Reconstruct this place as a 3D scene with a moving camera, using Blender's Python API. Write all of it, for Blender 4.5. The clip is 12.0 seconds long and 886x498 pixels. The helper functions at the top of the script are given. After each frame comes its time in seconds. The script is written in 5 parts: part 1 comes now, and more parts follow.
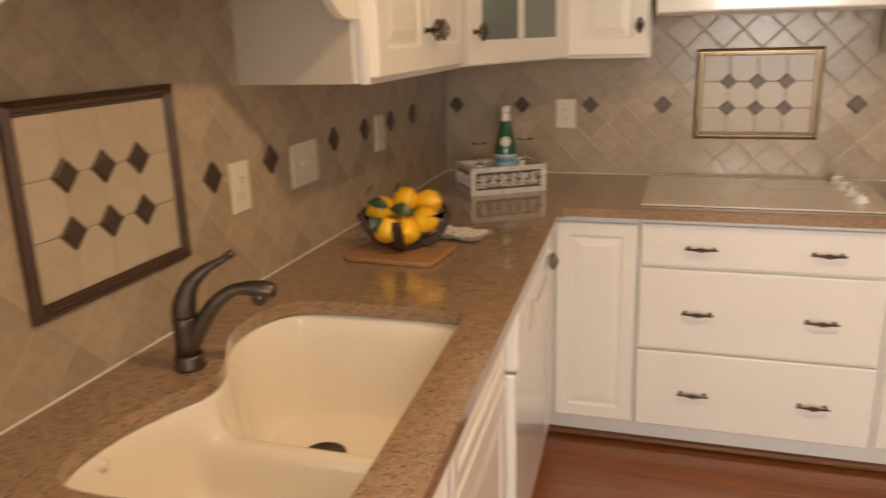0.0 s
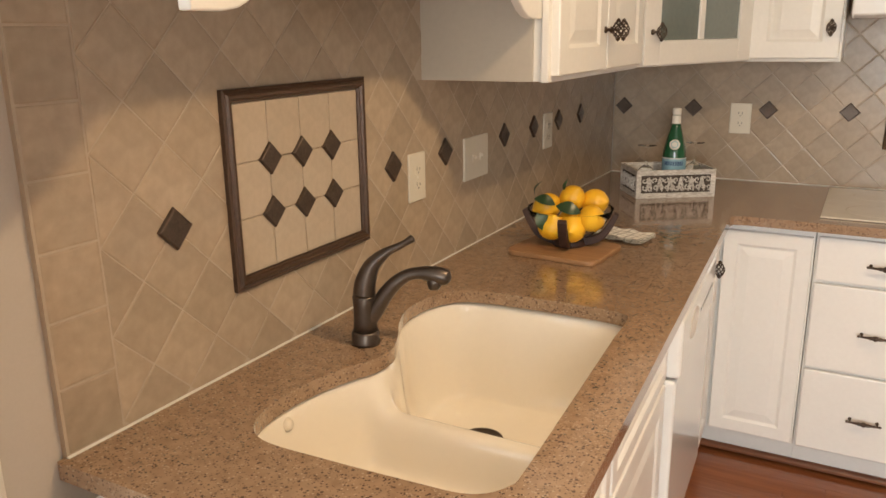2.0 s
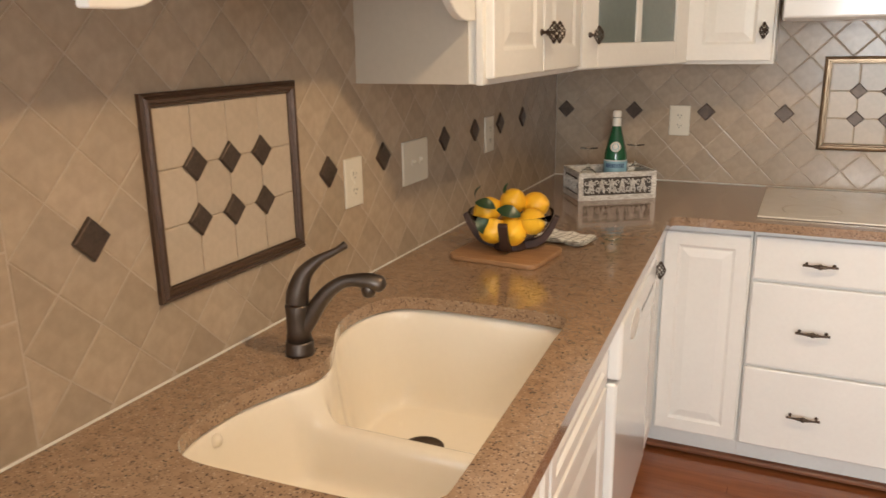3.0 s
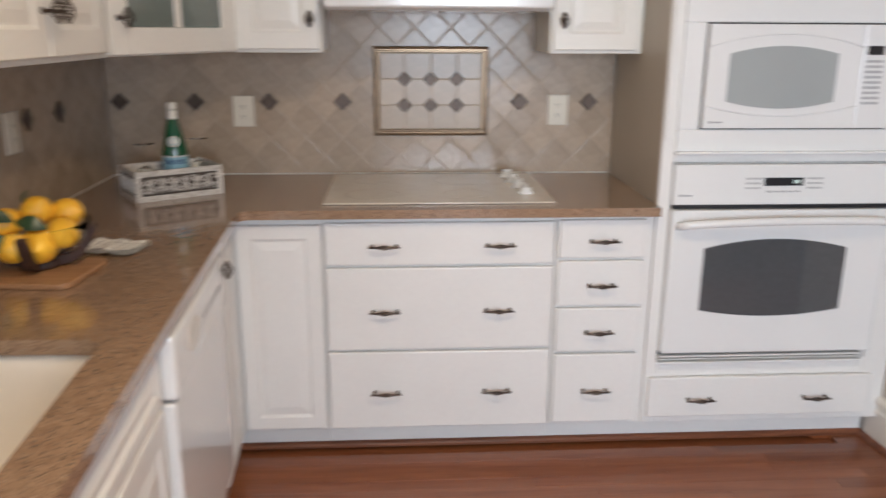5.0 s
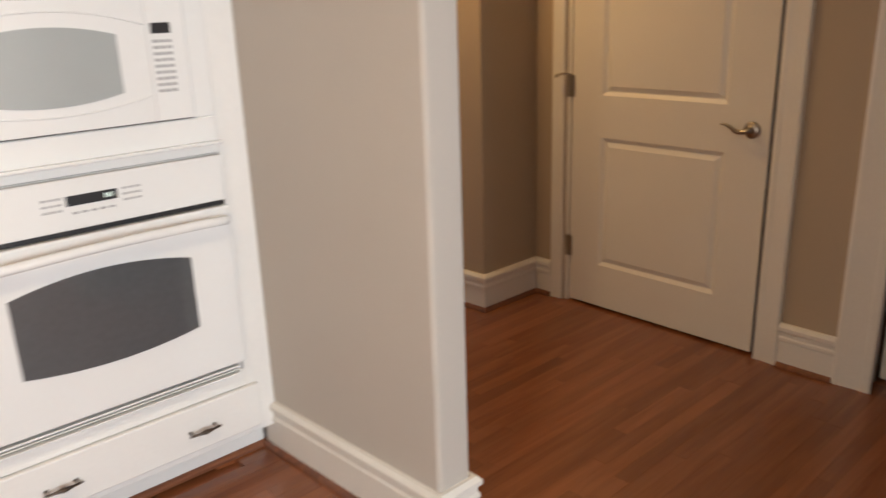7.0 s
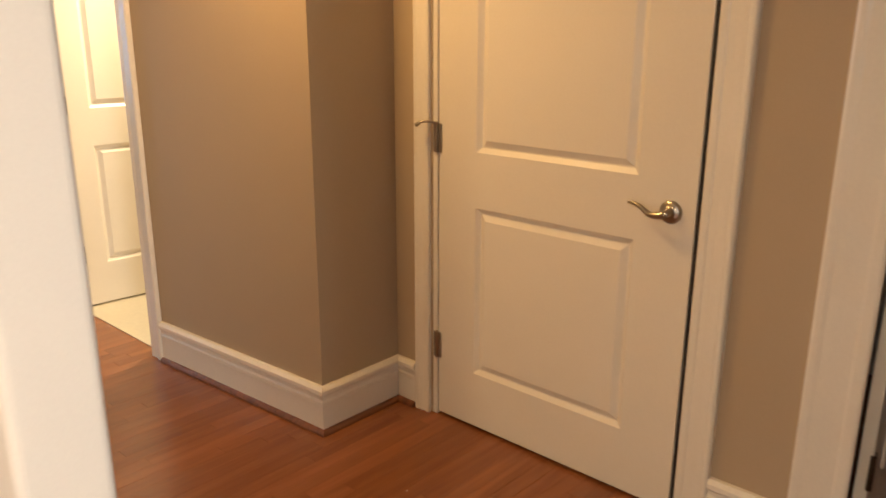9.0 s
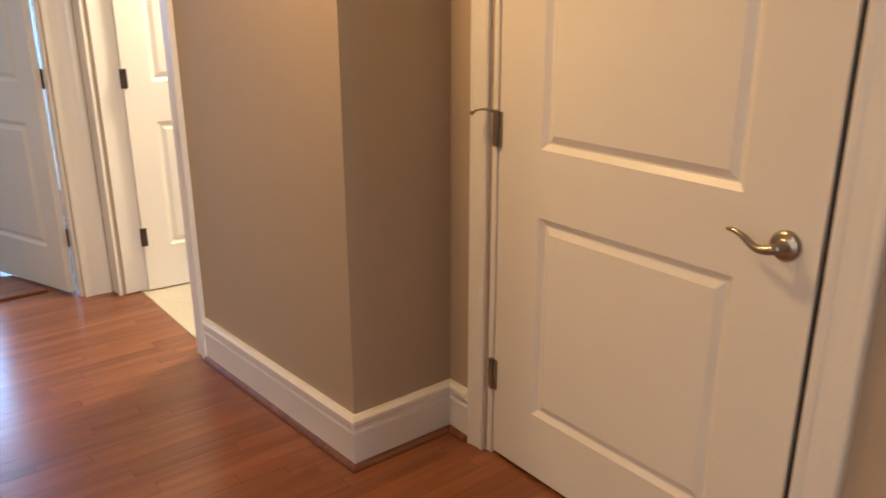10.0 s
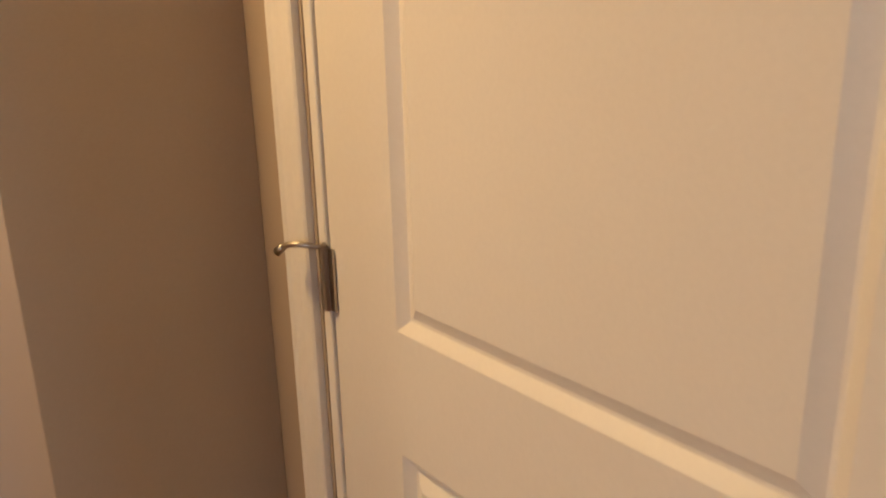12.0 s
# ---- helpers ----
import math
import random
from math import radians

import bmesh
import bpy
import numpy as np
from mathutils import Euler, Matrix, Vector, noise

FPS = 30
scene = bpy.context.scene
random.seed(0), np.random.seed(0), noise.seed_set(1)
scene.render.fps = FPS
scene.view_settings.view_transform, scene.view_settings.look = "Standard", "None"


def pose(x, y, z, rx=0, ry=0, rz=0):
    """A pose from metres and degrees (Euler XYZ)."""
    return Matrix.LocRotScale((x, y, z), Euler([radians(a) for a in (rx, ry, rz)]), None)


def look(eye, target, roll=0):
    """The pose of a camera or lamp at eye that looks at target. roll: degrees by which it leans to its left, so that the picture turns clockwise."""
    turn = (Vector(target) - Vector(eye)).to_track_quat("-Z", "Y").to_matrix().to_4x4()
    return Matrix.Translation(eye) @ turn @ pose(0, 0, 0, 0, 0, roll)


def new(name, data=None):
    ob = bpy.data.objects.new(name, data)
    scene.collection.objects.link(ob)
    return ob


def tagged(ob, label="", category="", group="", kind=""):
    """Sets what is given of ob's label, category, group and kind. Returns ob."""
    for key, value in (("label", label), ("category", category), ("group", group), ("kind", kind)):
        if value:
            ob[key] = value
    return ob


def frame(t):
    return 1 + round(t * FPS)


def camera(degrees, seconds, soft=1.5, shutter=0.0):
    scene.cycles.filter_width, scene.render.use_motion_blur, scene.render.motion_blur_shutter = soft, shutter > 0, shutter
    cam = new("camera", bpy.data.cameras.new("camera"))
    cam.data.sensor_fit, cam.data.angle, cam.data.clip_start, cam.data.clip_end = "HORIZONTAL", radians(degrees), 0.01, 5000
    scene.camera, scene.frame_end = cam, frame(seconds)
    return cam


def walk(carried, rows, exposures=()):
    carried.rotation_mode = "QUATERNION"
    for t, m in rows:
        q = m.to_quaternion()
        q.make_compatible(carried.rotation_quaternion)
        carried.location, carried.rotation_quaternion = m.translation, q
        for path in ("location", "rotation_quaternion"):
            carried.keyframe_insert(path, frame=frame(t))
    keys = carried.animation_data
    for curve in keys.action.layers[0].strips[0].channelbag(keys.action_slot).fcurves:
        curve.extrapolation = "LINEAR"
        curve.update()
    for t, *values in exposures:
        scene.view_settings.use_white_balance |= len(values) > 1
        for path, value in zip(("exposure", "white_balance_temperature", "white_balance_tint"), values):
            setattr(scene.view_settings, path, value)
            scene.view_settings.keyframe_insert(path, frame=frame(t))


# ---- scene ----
cam = camera(59.4, 12.0, 1.5, 0.5)
PATH = [
    (0, (1.006, -3.268, 1.503), (0.42, -1.432, 0.966), -1.7),
    (0.5, (0.996, -3.307, 1.503), (0.139, -1.582, 0.967), -2.4),
    (1, (0.975, -3.317, 1.502), (0.02, -1.642, 0.97), -2.1),
    (1.5, (0.97, -3.323, 1.501), (0.012, -1.652, 0.964), -1.7),
    (2, (0.973, -3.324, 1.507), (0.046, -1.634, 0.972), -0.8),
    (2.5, (0.981, -3.308, 1.508), (0.092, -1.596, 0.982), -0.3),
    (2.7, (0.987, -3.299, 1.506), (0.122, -1.574, 0.982), -0.6),
    (4.3, (1.045, -3.213, 1.465), (0.638, -1.327, 0.939), -0.4),
    (4.5, (1.067, -3.205, 1.475), (0.788, -1.296, 0.944), -0.2),
    (5, (1.118, -3.119, 1.474), (1.232, -1.197, 0.931), 0.3),
    (5.5, (1.167, -2.987, 1.462), (1.652, -1.124, 0.917), -0.7),
    (6, (1.28, -2.913, 1.438), (2.153, -1.216, 0.841), -1.6),
    (6.1, (1.31, -2.895, 1.44), (2.255, -1.237, 0.842), -1.5),
    (6.5, (1.484, -2.841, 1.456), (2.61, -1.292, 0.878), -2.2),
    (6.6, (1.529, -2.833, 1.461), (2.691, -1.31, 0.885), -1.9),
    (7, (1.721, -2.761, 1.457), (3.008, -1.354, 0.854), -1.9),
    (7.1, (1.76, -2.733, 1.457), (3.08, -1.358, 0.85), -1.9),
    (8.8, (2.578, -2.337, 1.437), (4.032, -1.09, 0.861), 0.1),
    (9, (2.667, -2.305, 1.446), (4.092, -1.015, 0.894), 0.2),
    (9.5, (2.919, -2.202, 1.439), (4.263, -0.839, 0.859), -0.4),
    (9.6, (2.975, -2.185, 1.439), (4.292, -0.8, 0.85), -0.4),
    (10, (3.179, -2.112, 1.444), (4.351, -0.618, 0.814), -0.1),
    (10.2, (3.272, -2.046, 1.442), (4.397, -0.522, 0.799), -0.1),
    (10.5, (3.415, -1.922, 1.453), (4.563, -0.409, 0.824), 0.1),
    (11, (3.693, -1.732, 1.448), (4.913, -0.287, 0.797), -0.3),
    (11.5, (3.945, -1.601, 1.456), (5.147, -0.134, 0.821), -0.3),
    (12, (4.116, -1.462, 1.442), (5.297, 0.052, 0.883), -1.4),
]
walk(cam, [(t, look(eye, target, roll)) for t, eye, target, roll in PATH],
     [(0, -0.27, 8050, 16), (0.7, -0.01, 7200, 10), (1.5, 0.09, 7050, 10), (2.7, 0.09, 6850, 10), (4.5, -0.16, 6150, 10), (5.5, -0.18, 5700, 10), (6.5, -0.08, 5950, 10), (7.2, 0.15, 6600, 10),
      (8.8, 0.78, 7450, 10), (9.5, 0.78, 7150, 10), (10.3, 0.83, 5900, 12), (11.0, 0.82, 5850, 12), (11.5, 0.91, 5900, 8), (12.0, 0.86, 5900, 8)])

# ---------------------------------------------------------------- world, lights, exposure
world = bpy.data.worlds.new("sky")
scene.world = world
world.use_nodes = True
wn = world.node_tree.nodes
sky = wn.new("ShaderNodeTexSky")
sky.sky_type, sky.sun_disc = "NISHITA", False
sky.sun_elevation, sky.sun_rotation = radians(40), radians(60)
world.node_tree.links.new(sky.outputs["Color"], wn["Background"].inputs["Color"])
wn["Background"].inputs["Strength"].default_value = 0.1

sun = new("sun", bpy.data.lights.new("sun", "SUN"))
sun.data.energy, sun.data.angle, sun.data.color = 2.5, radians(0.5), (1, 0.95, 0.87)
sun.matrix_world = look((0, 8, 10), (2, 4, 3))


def area_light(name, m, w, h, watts, colour):
    lamp = new(name, bpy.data.lights.new(name, "AREA"))
    lamp.data.shape, lamp.data.size, lamp.data.size_y = "RECTANGLE", w, h
    lamp.data.energy, lamp.data.color = watts, colour
    lamp.matrix_world = m
    return lamp


def disc_light(name, at, size, watts, colour):
    lamp = new(name, bpy.data.lights.new(name, "AREA"))
    lamp.data.shape, lamp.data.size = "DISK", size
    lamp.data.energy, lamp.data.color = watts, colour
    lamp.matrix_world = Matrix.Translation(at)
    return lamp


DAY, WARM = (0.86, 0.93, 1.0), (1.0, 0.74, 0.46)
area_light("window_light", look((1.60, -6.25, 1.45), (1.60, 0, 1.1)), 1.4, 1.4, 158, DAY)
area_light("side_window_light", look((0.02, -3.6, 1.35), (4, -3.6, 1.1)), 1.2, 1.5, 11, DAY)
area_light("bedroom_window_light", look((3.4, 4.9, 1.5), (3.6, 0, 0.9)), 1.6, 1.4, 55, (0.30, 0.58, 1.0))
disc_light("kitchen_lamp_light", (1.35, -2.2, 2.415), 0.14, 22, WARM)
# added warm fill behind the kitchen, out of view
disc_light("rear_fill_light", (2.0, -4.2, 2.415), 0.14, 5, WARM)
disc_light("hall_lamp_light", (3.88, -0.23, 2.36), 0.24, 13.0, (1.0, 0.615, 0.245))
disc_light("bath_lamp_light", (5.0, 1.2, 2.36), 0.3, 32, (1.0, 0.84, 0.58))


# ---------------------------------------------------------------- materials
def material(name, colour, rough=0.5, metal=0.0, vary=0.06, scale=6.0, fine=60.0, bump=0.03, dist=0.002, coat=0.0, random_tint=0.0):
    """A principled material with cloudy and fine variation of its colour and a little relief."""
    m = bpy.data.materials.new(name)
    m.use_nodes = True
    nt = m.node_tree
    n, l = nt.nodes, nt.links
    p = n["Principled BSDF"]
    co = n.new("ShaderNodeTexCoord")
    a = n.new("ShaderNodeTexNoise")
    a.inputs["Scale"].default_value, a.inputs["Detail"].default_value = scale, 4
    b = n.new("ShaderNodeTexNoise")
    b.inputs["Scale"].default_value, b.inputs["Detail"].default_value = fine, 3
    l.new(co.outputs["Object"], a.inputs["Vector"])
    l.new(co.outputs["Object"], b.inputs["Vector"])
    mix = n.new("ShaderNodeMath")
    mix.operation = "ADD"
    l.new(a.outputs["Fac"], mix.inputs[0])
    l.new(b.outputs["Fac"], mix.inputs[1])
    ramp = n.new("ShaderNodeMapRange")
    ramp.inputs["From Min"].default_value, ramp.inputs["From Max"].default_value = 0.6, 1.4
    ramp.inputs["To Min"].default_value, ramp.inputs["To Max"].default_value = 1 - vary, 1 + vary
    l.new(mix.outputs[0], ramp.inputs["Value"])
    value = ramp.outputs["Result"]
    if random_tint:
        info = n.new("ShaderNodeObjectInfo")
        r = n.new("ShaderNodeMapRange")
        r.inputs["To Min"].default_value, r.inputs["To Max"].default_value = 1 - random_tint, 1 + random_tint
        l.new(info.outputs["Random"], r.inputs["Value"])
        mul = n.new("ShaderNodeMath")
        mul.operation = "MULTIPLY"
        l.new(value, mul.inputs[0])
        l.new(r.outputs["Result"], mul.inputs[1])
        value = mul.outputs[0]
    tint = n.new("ShaderNodeVectorMath")
    tint.operation = "SCALE"
    tint.inputs[0].default_value = colour
    l.new(value, tint.inputs["Scale"])
    l.new(tint.outputs["Vector"], p.inputs["Base Color"])
    p.inputs["Roughness"].default_value, p.inputs["Metallic"].default_value = rough, metal
    p.inputs["Coat Weight"].default_value = coat
    p.inputs["Coat Roughness"].default_value = 0.08
    if bump:
        bp = n.new("ShaderNodeBump")
        bp.inputs["Strength"].default_value, bp.inputs["Distance"].default_value = bump, dist
        l.new(b.outputs["Fac"], bp.inputs["Height"])
        l.new(bp.outputs["Normal"], p.inputs["Normal"])
    return m


def wood_material(name, dark, light, rough=0.3, stretch=(1.2, 22, 22), random_tint=0.25, coat=0.2, axis_scale=1.0):
    m = bpy.data.materials.new(name)
    m.use_nodes = True
    nt = m.node_tree
    n, l = nt.nodes, nt.links
    p = n["Principled BSDF"]
    co = n.new("ShaderNodeTexCoord")
    geo = n.new("ShaderNodeNewGeometry")
    info = n.new("ShaderNodeObjectInfo")
    shift = n.new("ShaderNodeVectorMath")
    shift.operation = "SCALE"
    shift.inputs[0].default_value = (7.0, 3.0, 5.0)
    l.new(info.outputs["Random"], shift.inputs["Scale"])
    add = n.new("ShaderNodeVectorMath")
    l.new(geo.outputs["Position"], add.inputs[0])
    l.new(shift.outputs["Vector"], add.inputs[1])
    mp = n.new("ShaderNodeMapping")
    mp.inputs["Scale"].default_value = [v * axis_scale for v in stretch]
    l.new(add.outputs["Vector"], mp.inputs["Vector"])
    a = n.new("ShaderNodeTexNoise")
    a.inputs["Scale"].default_value, a.inputs["Detail"].default_value, a.inputs["Distortion"].default_value = 1.6, 8, 0.8
    l.new(mp.outputs["Vector"], a.inputs["Vector"])
    b = n.new("ShaderNodeTexNoise")
    b.inputs["Scale"].default_value, b.inputs["Detail"].default_value = 9.0, 3
    l.new(mp.outputs["Vector"], b.inputs["Vector"])
    mx = n.new("ShaderNodeMath")
    mx.operation = "MULTIPLY_ADD"
    mx.inputs[1].default_value, mx.inputs[2].default_value = 0.3, 0.0
    l.new(b.outputs["Fac"], mx.inputs[0])
    ad = n.new("ShaderNodeMath")
    l.new(a.outputs["Fac"], ad.inputs[0])
    l.new(mx.outputs[0], ad.inputs[1])
    ramp = n.new("ShaderNodeValToRGB")
    ramp.color_ramp.elements[0].position, ramp.color_ramp.elements[1].position = 0.42, 0.88
    ramp.color_ramp.elements[0].color, ramp.color_ramp.elements[1].color = (*dark, 1), (*light, 1)
    l.new(ad.outputs[0], ramp.inputs["Fac"])
    r = n.new("ShaderNodeMapRange")
    r.inputs["To Min"].default_value, r.inputs["To Max"].default_value = 1 - random_tint, 1 + random_tint
    l.new(info.outputs["Random"], r.inputs["Value"])
    tint = n.new("ShaderNodeVectorMath")
    tint.operation = "SCALE"
    l.new(ramp.outputs["Color"], tint.inputs[0])
    l.new(r.outputs["Result"], tint.inputs["Scale"])
    l.new(tint.outputs["Vector"], p.inputs["Base Color"])
    p.inputs["Roughness"].default_value = rough
    p.inputs["Coat Weight"].default_value, p.inputs["Coat Roughness"].default_value = coat, 0.15
    bp = n.new("ShaderNodeBump")
    bp.inputs["Strength"].default_value, bp.inputs["Distance"].default_value = 0.03, 0.001
    l.new(b.outputs["Fac"], bp.inputs["Height"])
    l.new(bp.outputs["Normal"], p.inputs["Normal"])
    return m


def speckled_material(name):
    """Polished brown engineered stone with dark and pale grains."""
    m = bpy.data.materials.new(name)
    m.use_nodes = True
    nt = m.node_tree
    n, l = nt.nodes, nt.links
    p = n["Principled BSDF"]
    co = n.new("ShaderNodeTexCoord")
    cloud = n.new("ShaderNodeTexNoise")
    cloud.inputs["Scale"].default_value, cloud.inputs["Detail"].default_value = 45, 5
    l.new(co.outputs["Object"], cloud.inputs["Vector"])
    base = n.new("ShaderNodeValToRGB")
    base.color_ramp.elements[0].position, base.color_ramp.elements[1].position = 0.3, 0.75
    base.color_ramp.elements[0].color, base.color_ramp.elements[1].color = (0.270, 0.170, 0.103, 1), (0.376, 0.246, 0.153, 1)
    l.new(cloud.outputs["Fac"], base.inputs["Fac"])
    last = base.outputs["Color"]
    for scale, cut, colour in ((215, 0.17, (0.085, 0.05, 0.034, 1)), (330, 0.20, (0.15, 0.09, 0.055, 1)), (250, 0.14, (0.43, 0.31, 0.215, 1)), (160, 0.06, (0.10, 0.06, 0.04, 1))):
        v = n.new("ShaderNodeTexVoronoi")
        v.inputs["Scale"].default_value = scale
        shift = n.new("ShaderNodeMapping")
        shift.inputs["Location"].default_value = (scale * 0.013, cut * 3, 0.7)
        l.new(co.outputs["Object"], shift.inputs["Vector"])
        l.new(shift.outputs["Vector"], v.inputs["Vector"])
        sep = n.new("ShaderNodeSeparateColor")
        l.new(v.outputs["Color"], sep.inputs["Color"])
        pick = n.new("ShaderNodeMath")
        pick.operation = "LESS_THAN"
        pick.inputs[1].default_value = cut
        l.new(sep.outputs["Red"], pick.inputs[0])
        near = n.new("ShaderNodeMath")
        near.operation = "LESS_THAN"
        near.inputs[1].default_value = 0.42
        l.new(v.outputs["Distance"], near.inputs[0])
        both = n.new("ShaderNodeMath")
        both.operation = "MULTIPLY"
        l.new(pick.outputs[0], both.inputs[0])
        l.new(near.outputs[0], both.inputs[1])
        mix = n.new("ShaderNodeMix")
        mix.data_type = "RGBA"
        l.new(both.outputs[0], mix.inputs[0])
        l.new(last, mix.inputs[6])
        mix.inputs[7].default_value = colour
        last = mix.outputs[2]
    l.new(last, p.inputs["Base Color"])
    p.inputs["Roughness"].default_value = 0.16
    p.inputs["Coat Weight"].default_value = 0.6
    p.inputs["Coat Roughness"].default_value = 0.05
    return m


def glass_material(name, colour, rough=0.0, ior=1.45):
    m = bpy.data.materials.new(name)
    m.use_nodes = True
    p = m.node_tree.nodes["Principled BSDF"]
    p.inputs["Base Color"].default_value = (*colour, 1)
    p.inputs["Roughness"].default_value, p.inputs["IOR"].default_value, p.inputs["Transmission Weight"].default_value = rough, ior, 1.0
    return m


def lamp_material(name, colour, strength):
    m = bpy.data.materials.new(name)
    m.use_nodes = True
    p = m.node_tree.nodes["Principled BSDF"]
    p.inputs["Emission Color"].default_value, p.inputs["Emission Strength"].default_value = (*colour, 1), strength
    return m


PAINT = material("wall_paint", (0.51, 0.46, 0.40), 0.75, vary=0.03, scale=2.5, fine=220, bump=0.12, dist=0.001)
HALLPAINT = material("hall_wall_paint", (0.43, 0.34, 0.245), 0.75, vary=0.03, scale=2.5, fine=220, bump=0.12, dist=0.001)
CEIL = material("ceiling_paint", (0.78, 0.76, 0.72), 0.85, vary=0.02, fine=150, bump=0.1)
TRIM = material("trim_paint", (0.76, 0.72, 0.65), 0.32, vary=0.03, scale=5, fine=90, bump=0.03)
DOORPAINT = material("door_paint", (0.76, 0.71, 0.63), 0.38, vary=0.025, scale=4, fine=140, bump=0.05, dist=0.0008)
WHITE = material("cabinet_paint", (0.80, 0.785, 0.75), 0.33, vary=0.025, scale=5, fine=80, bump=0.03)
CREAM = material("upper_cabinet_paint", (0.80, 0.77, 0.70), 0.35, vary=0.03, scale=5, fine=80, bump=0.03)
# cabinet sides: beige, darker than the doors and fronts
ALMOND = material("beige_cabinet_side", (0.50, 0.445, 0.365), 0.5, vary=0.04, scale=4, fine=70, bump=0.03)
ENAMEL = material("white_enamel", (0.80, 0.80, 0.78), 0.16, vary=0.012, bump=0.0, coat=0.4)
DARKGLASS = material("oven_window_glass", (0.085, 0.09, 0.095), 0.06, vary=0.1, scale=3, bump=0.0, coat=0.5)
GREYGLASS = material("microwave_window_mesh", (0.39, 0.415, 0.405), 0.2, vary=0.06, scale=3, fine=400, bump=0.05, coat=0.6)
BLACK = material("black_plastic", (0.018, 0.018, 0.02), 0.35, vary=0.1, bump=0.0)
GREYPRINT = material("grey_print", (0.36, 0.36, 0.36), 0.5, vary=0.05, bump=0.0)
GREEN_LED = lamp_material("green_display", (0.15, 0.55, 0.35), 0.35)
CHROME = material("brushed_steel", (0.55, 0.53, 0.50), 0.28, 1.0, vary=0.05, fine=300, bump=0.02)
NICKEL = material("satin_nickel", (0.40, 0.355, 0.30), 0.30, 1.0, vary=0.06, fine=200, bump=0.02)
BRONZE = material("dark_bronze", (0.085, 0.062, 0.048), 0.34, 0.85, vary=0.25, scale=30, fine=120, bump=0.08)
FAUCETMETAL = material("oil_rubbed_bronze", (0.11, 0.088, 0.074), 0.36, 0.85, vary=0.12, scale=25, fine=150, bump=0.02)
FRAMEMETAL = material("bronze_frame", (0.085, 0.050, 0.032), 0.36, 0.35, vary=0.2, scale=30, fine=120, bump=0.08)
BISCUIT = material("biscuit_enamel", (0.87, 0.80, 0.68), 0.13, vary=0.015, bump=0.0, coat=0.5)
STONE = speckled_material("brown_quartz")
FLOORWOOD = wood_material("cherry_stained_oak", (0.185, 0.058, 0.022), (0.275, 0.098, 0.037), 0.27, (0.8, 11, 11), random_tint=0.15)
SHOEWOOD = wood_material("stained_shoe_moulding", (0.10, 0.032, 0.014), (0.24, 0.085, 0.035), 0.35, random_tint=0.05)
FLOORTILE = material("bath_floor_tile", (0.60, 0.54, 0.43), 0.35, vary=0.08, scale=4, fine=40)
CLEARGLASS = glass_material("clear_glass", (1, 1, 1))


# ---------------------------------------------------------------- mesh helpers
def finish(name, bm, mat, parent=None, smooth=False, bevel=0.0, segments=2):
    bmesh.ops.remove_doubles(bm, verts=bm.verts, dist=1e-5)
    bmesh.ops.recalc_face_normals(bm, faces=bm.faces)
    me = bpy.data.meshes.new(name)
    bm.to_mesh(me)
    bm.free()
    if smooth:
        for f in me.polygons:
            f.use_smooth = True
    me.materials.append(mat)
    ob = new(name, me)
    if bevel:
        mod = ob.modifiers.new("bevel", "BEVEL")
        mod.width, mod.segments, mod.limit_method, mod.angle_limit = bevel, segments, "ANGLE", radians(40)
    if parent:
        ob.parent = parent
        ob.matrix_parent_inverse = parent.matrix_world.inverted()
    return ob


def thing(name, at, label, category, group="", kind=""):
    ob = new(name)
    ob.empty_display_size = 0.05
    ob.matrix_world = Matrix.Translation(at)
    bpy.context.view_layer.update()
    return tagged(ob, label, category, group, kind)


def add_box(bm, lo, hi):
    vs = [bm.verts.new((x, y, z)) for z in (lo[2], hi[2]) for y in (lo[1], hi[1]) for x in (lo[0], hi[0])]
    for f in ((0, 2, 3, 1), (4, 5, 7, 6), (0, 1, 5, 4), (2, 6, 7, 3), (0, 4, 6, 2), (1, 3, 7, 5)):
        bm.faces.new([vs[i] for i in f])
    return vs


def box(name, lo, hi, mat, parent=None, bevel=0.0015, segments=1):
    bm = bmesh.new()
    add_box(bm, lo, hi)
    return finish(name, bm, mat, parent, bevel=bevel, segments=segments)


def boxes(name, spans, mat, parent=None, bevel=0.0):
    bm = bmesh.new()
    for lo, hi in spans:
        add_box(bm, lo, hi)
    bmesh.ops.recalc_face_normals(bm, faces=bm.faces)
    me = bpy.data.meshes.new(name)
    bm.to_mesh(me)
    bm.free()
    me.materials.append(mat)
    ob = new(name, me)
    if bevel:
        mod = ob.modifiers.new("bevel", "BEVEL")
        mod.width, mod.segments, mod.limit_method = bevel, 1, "ANGLE"
    if parent:
        ob.parent = parent
        ob.matrix_parent_inverse = parent.matrix_world.inverted()
    if name in ("keypad", "control_marks", "badge", "digits"):
        tagged(ob, kind="stuff")
    return ob


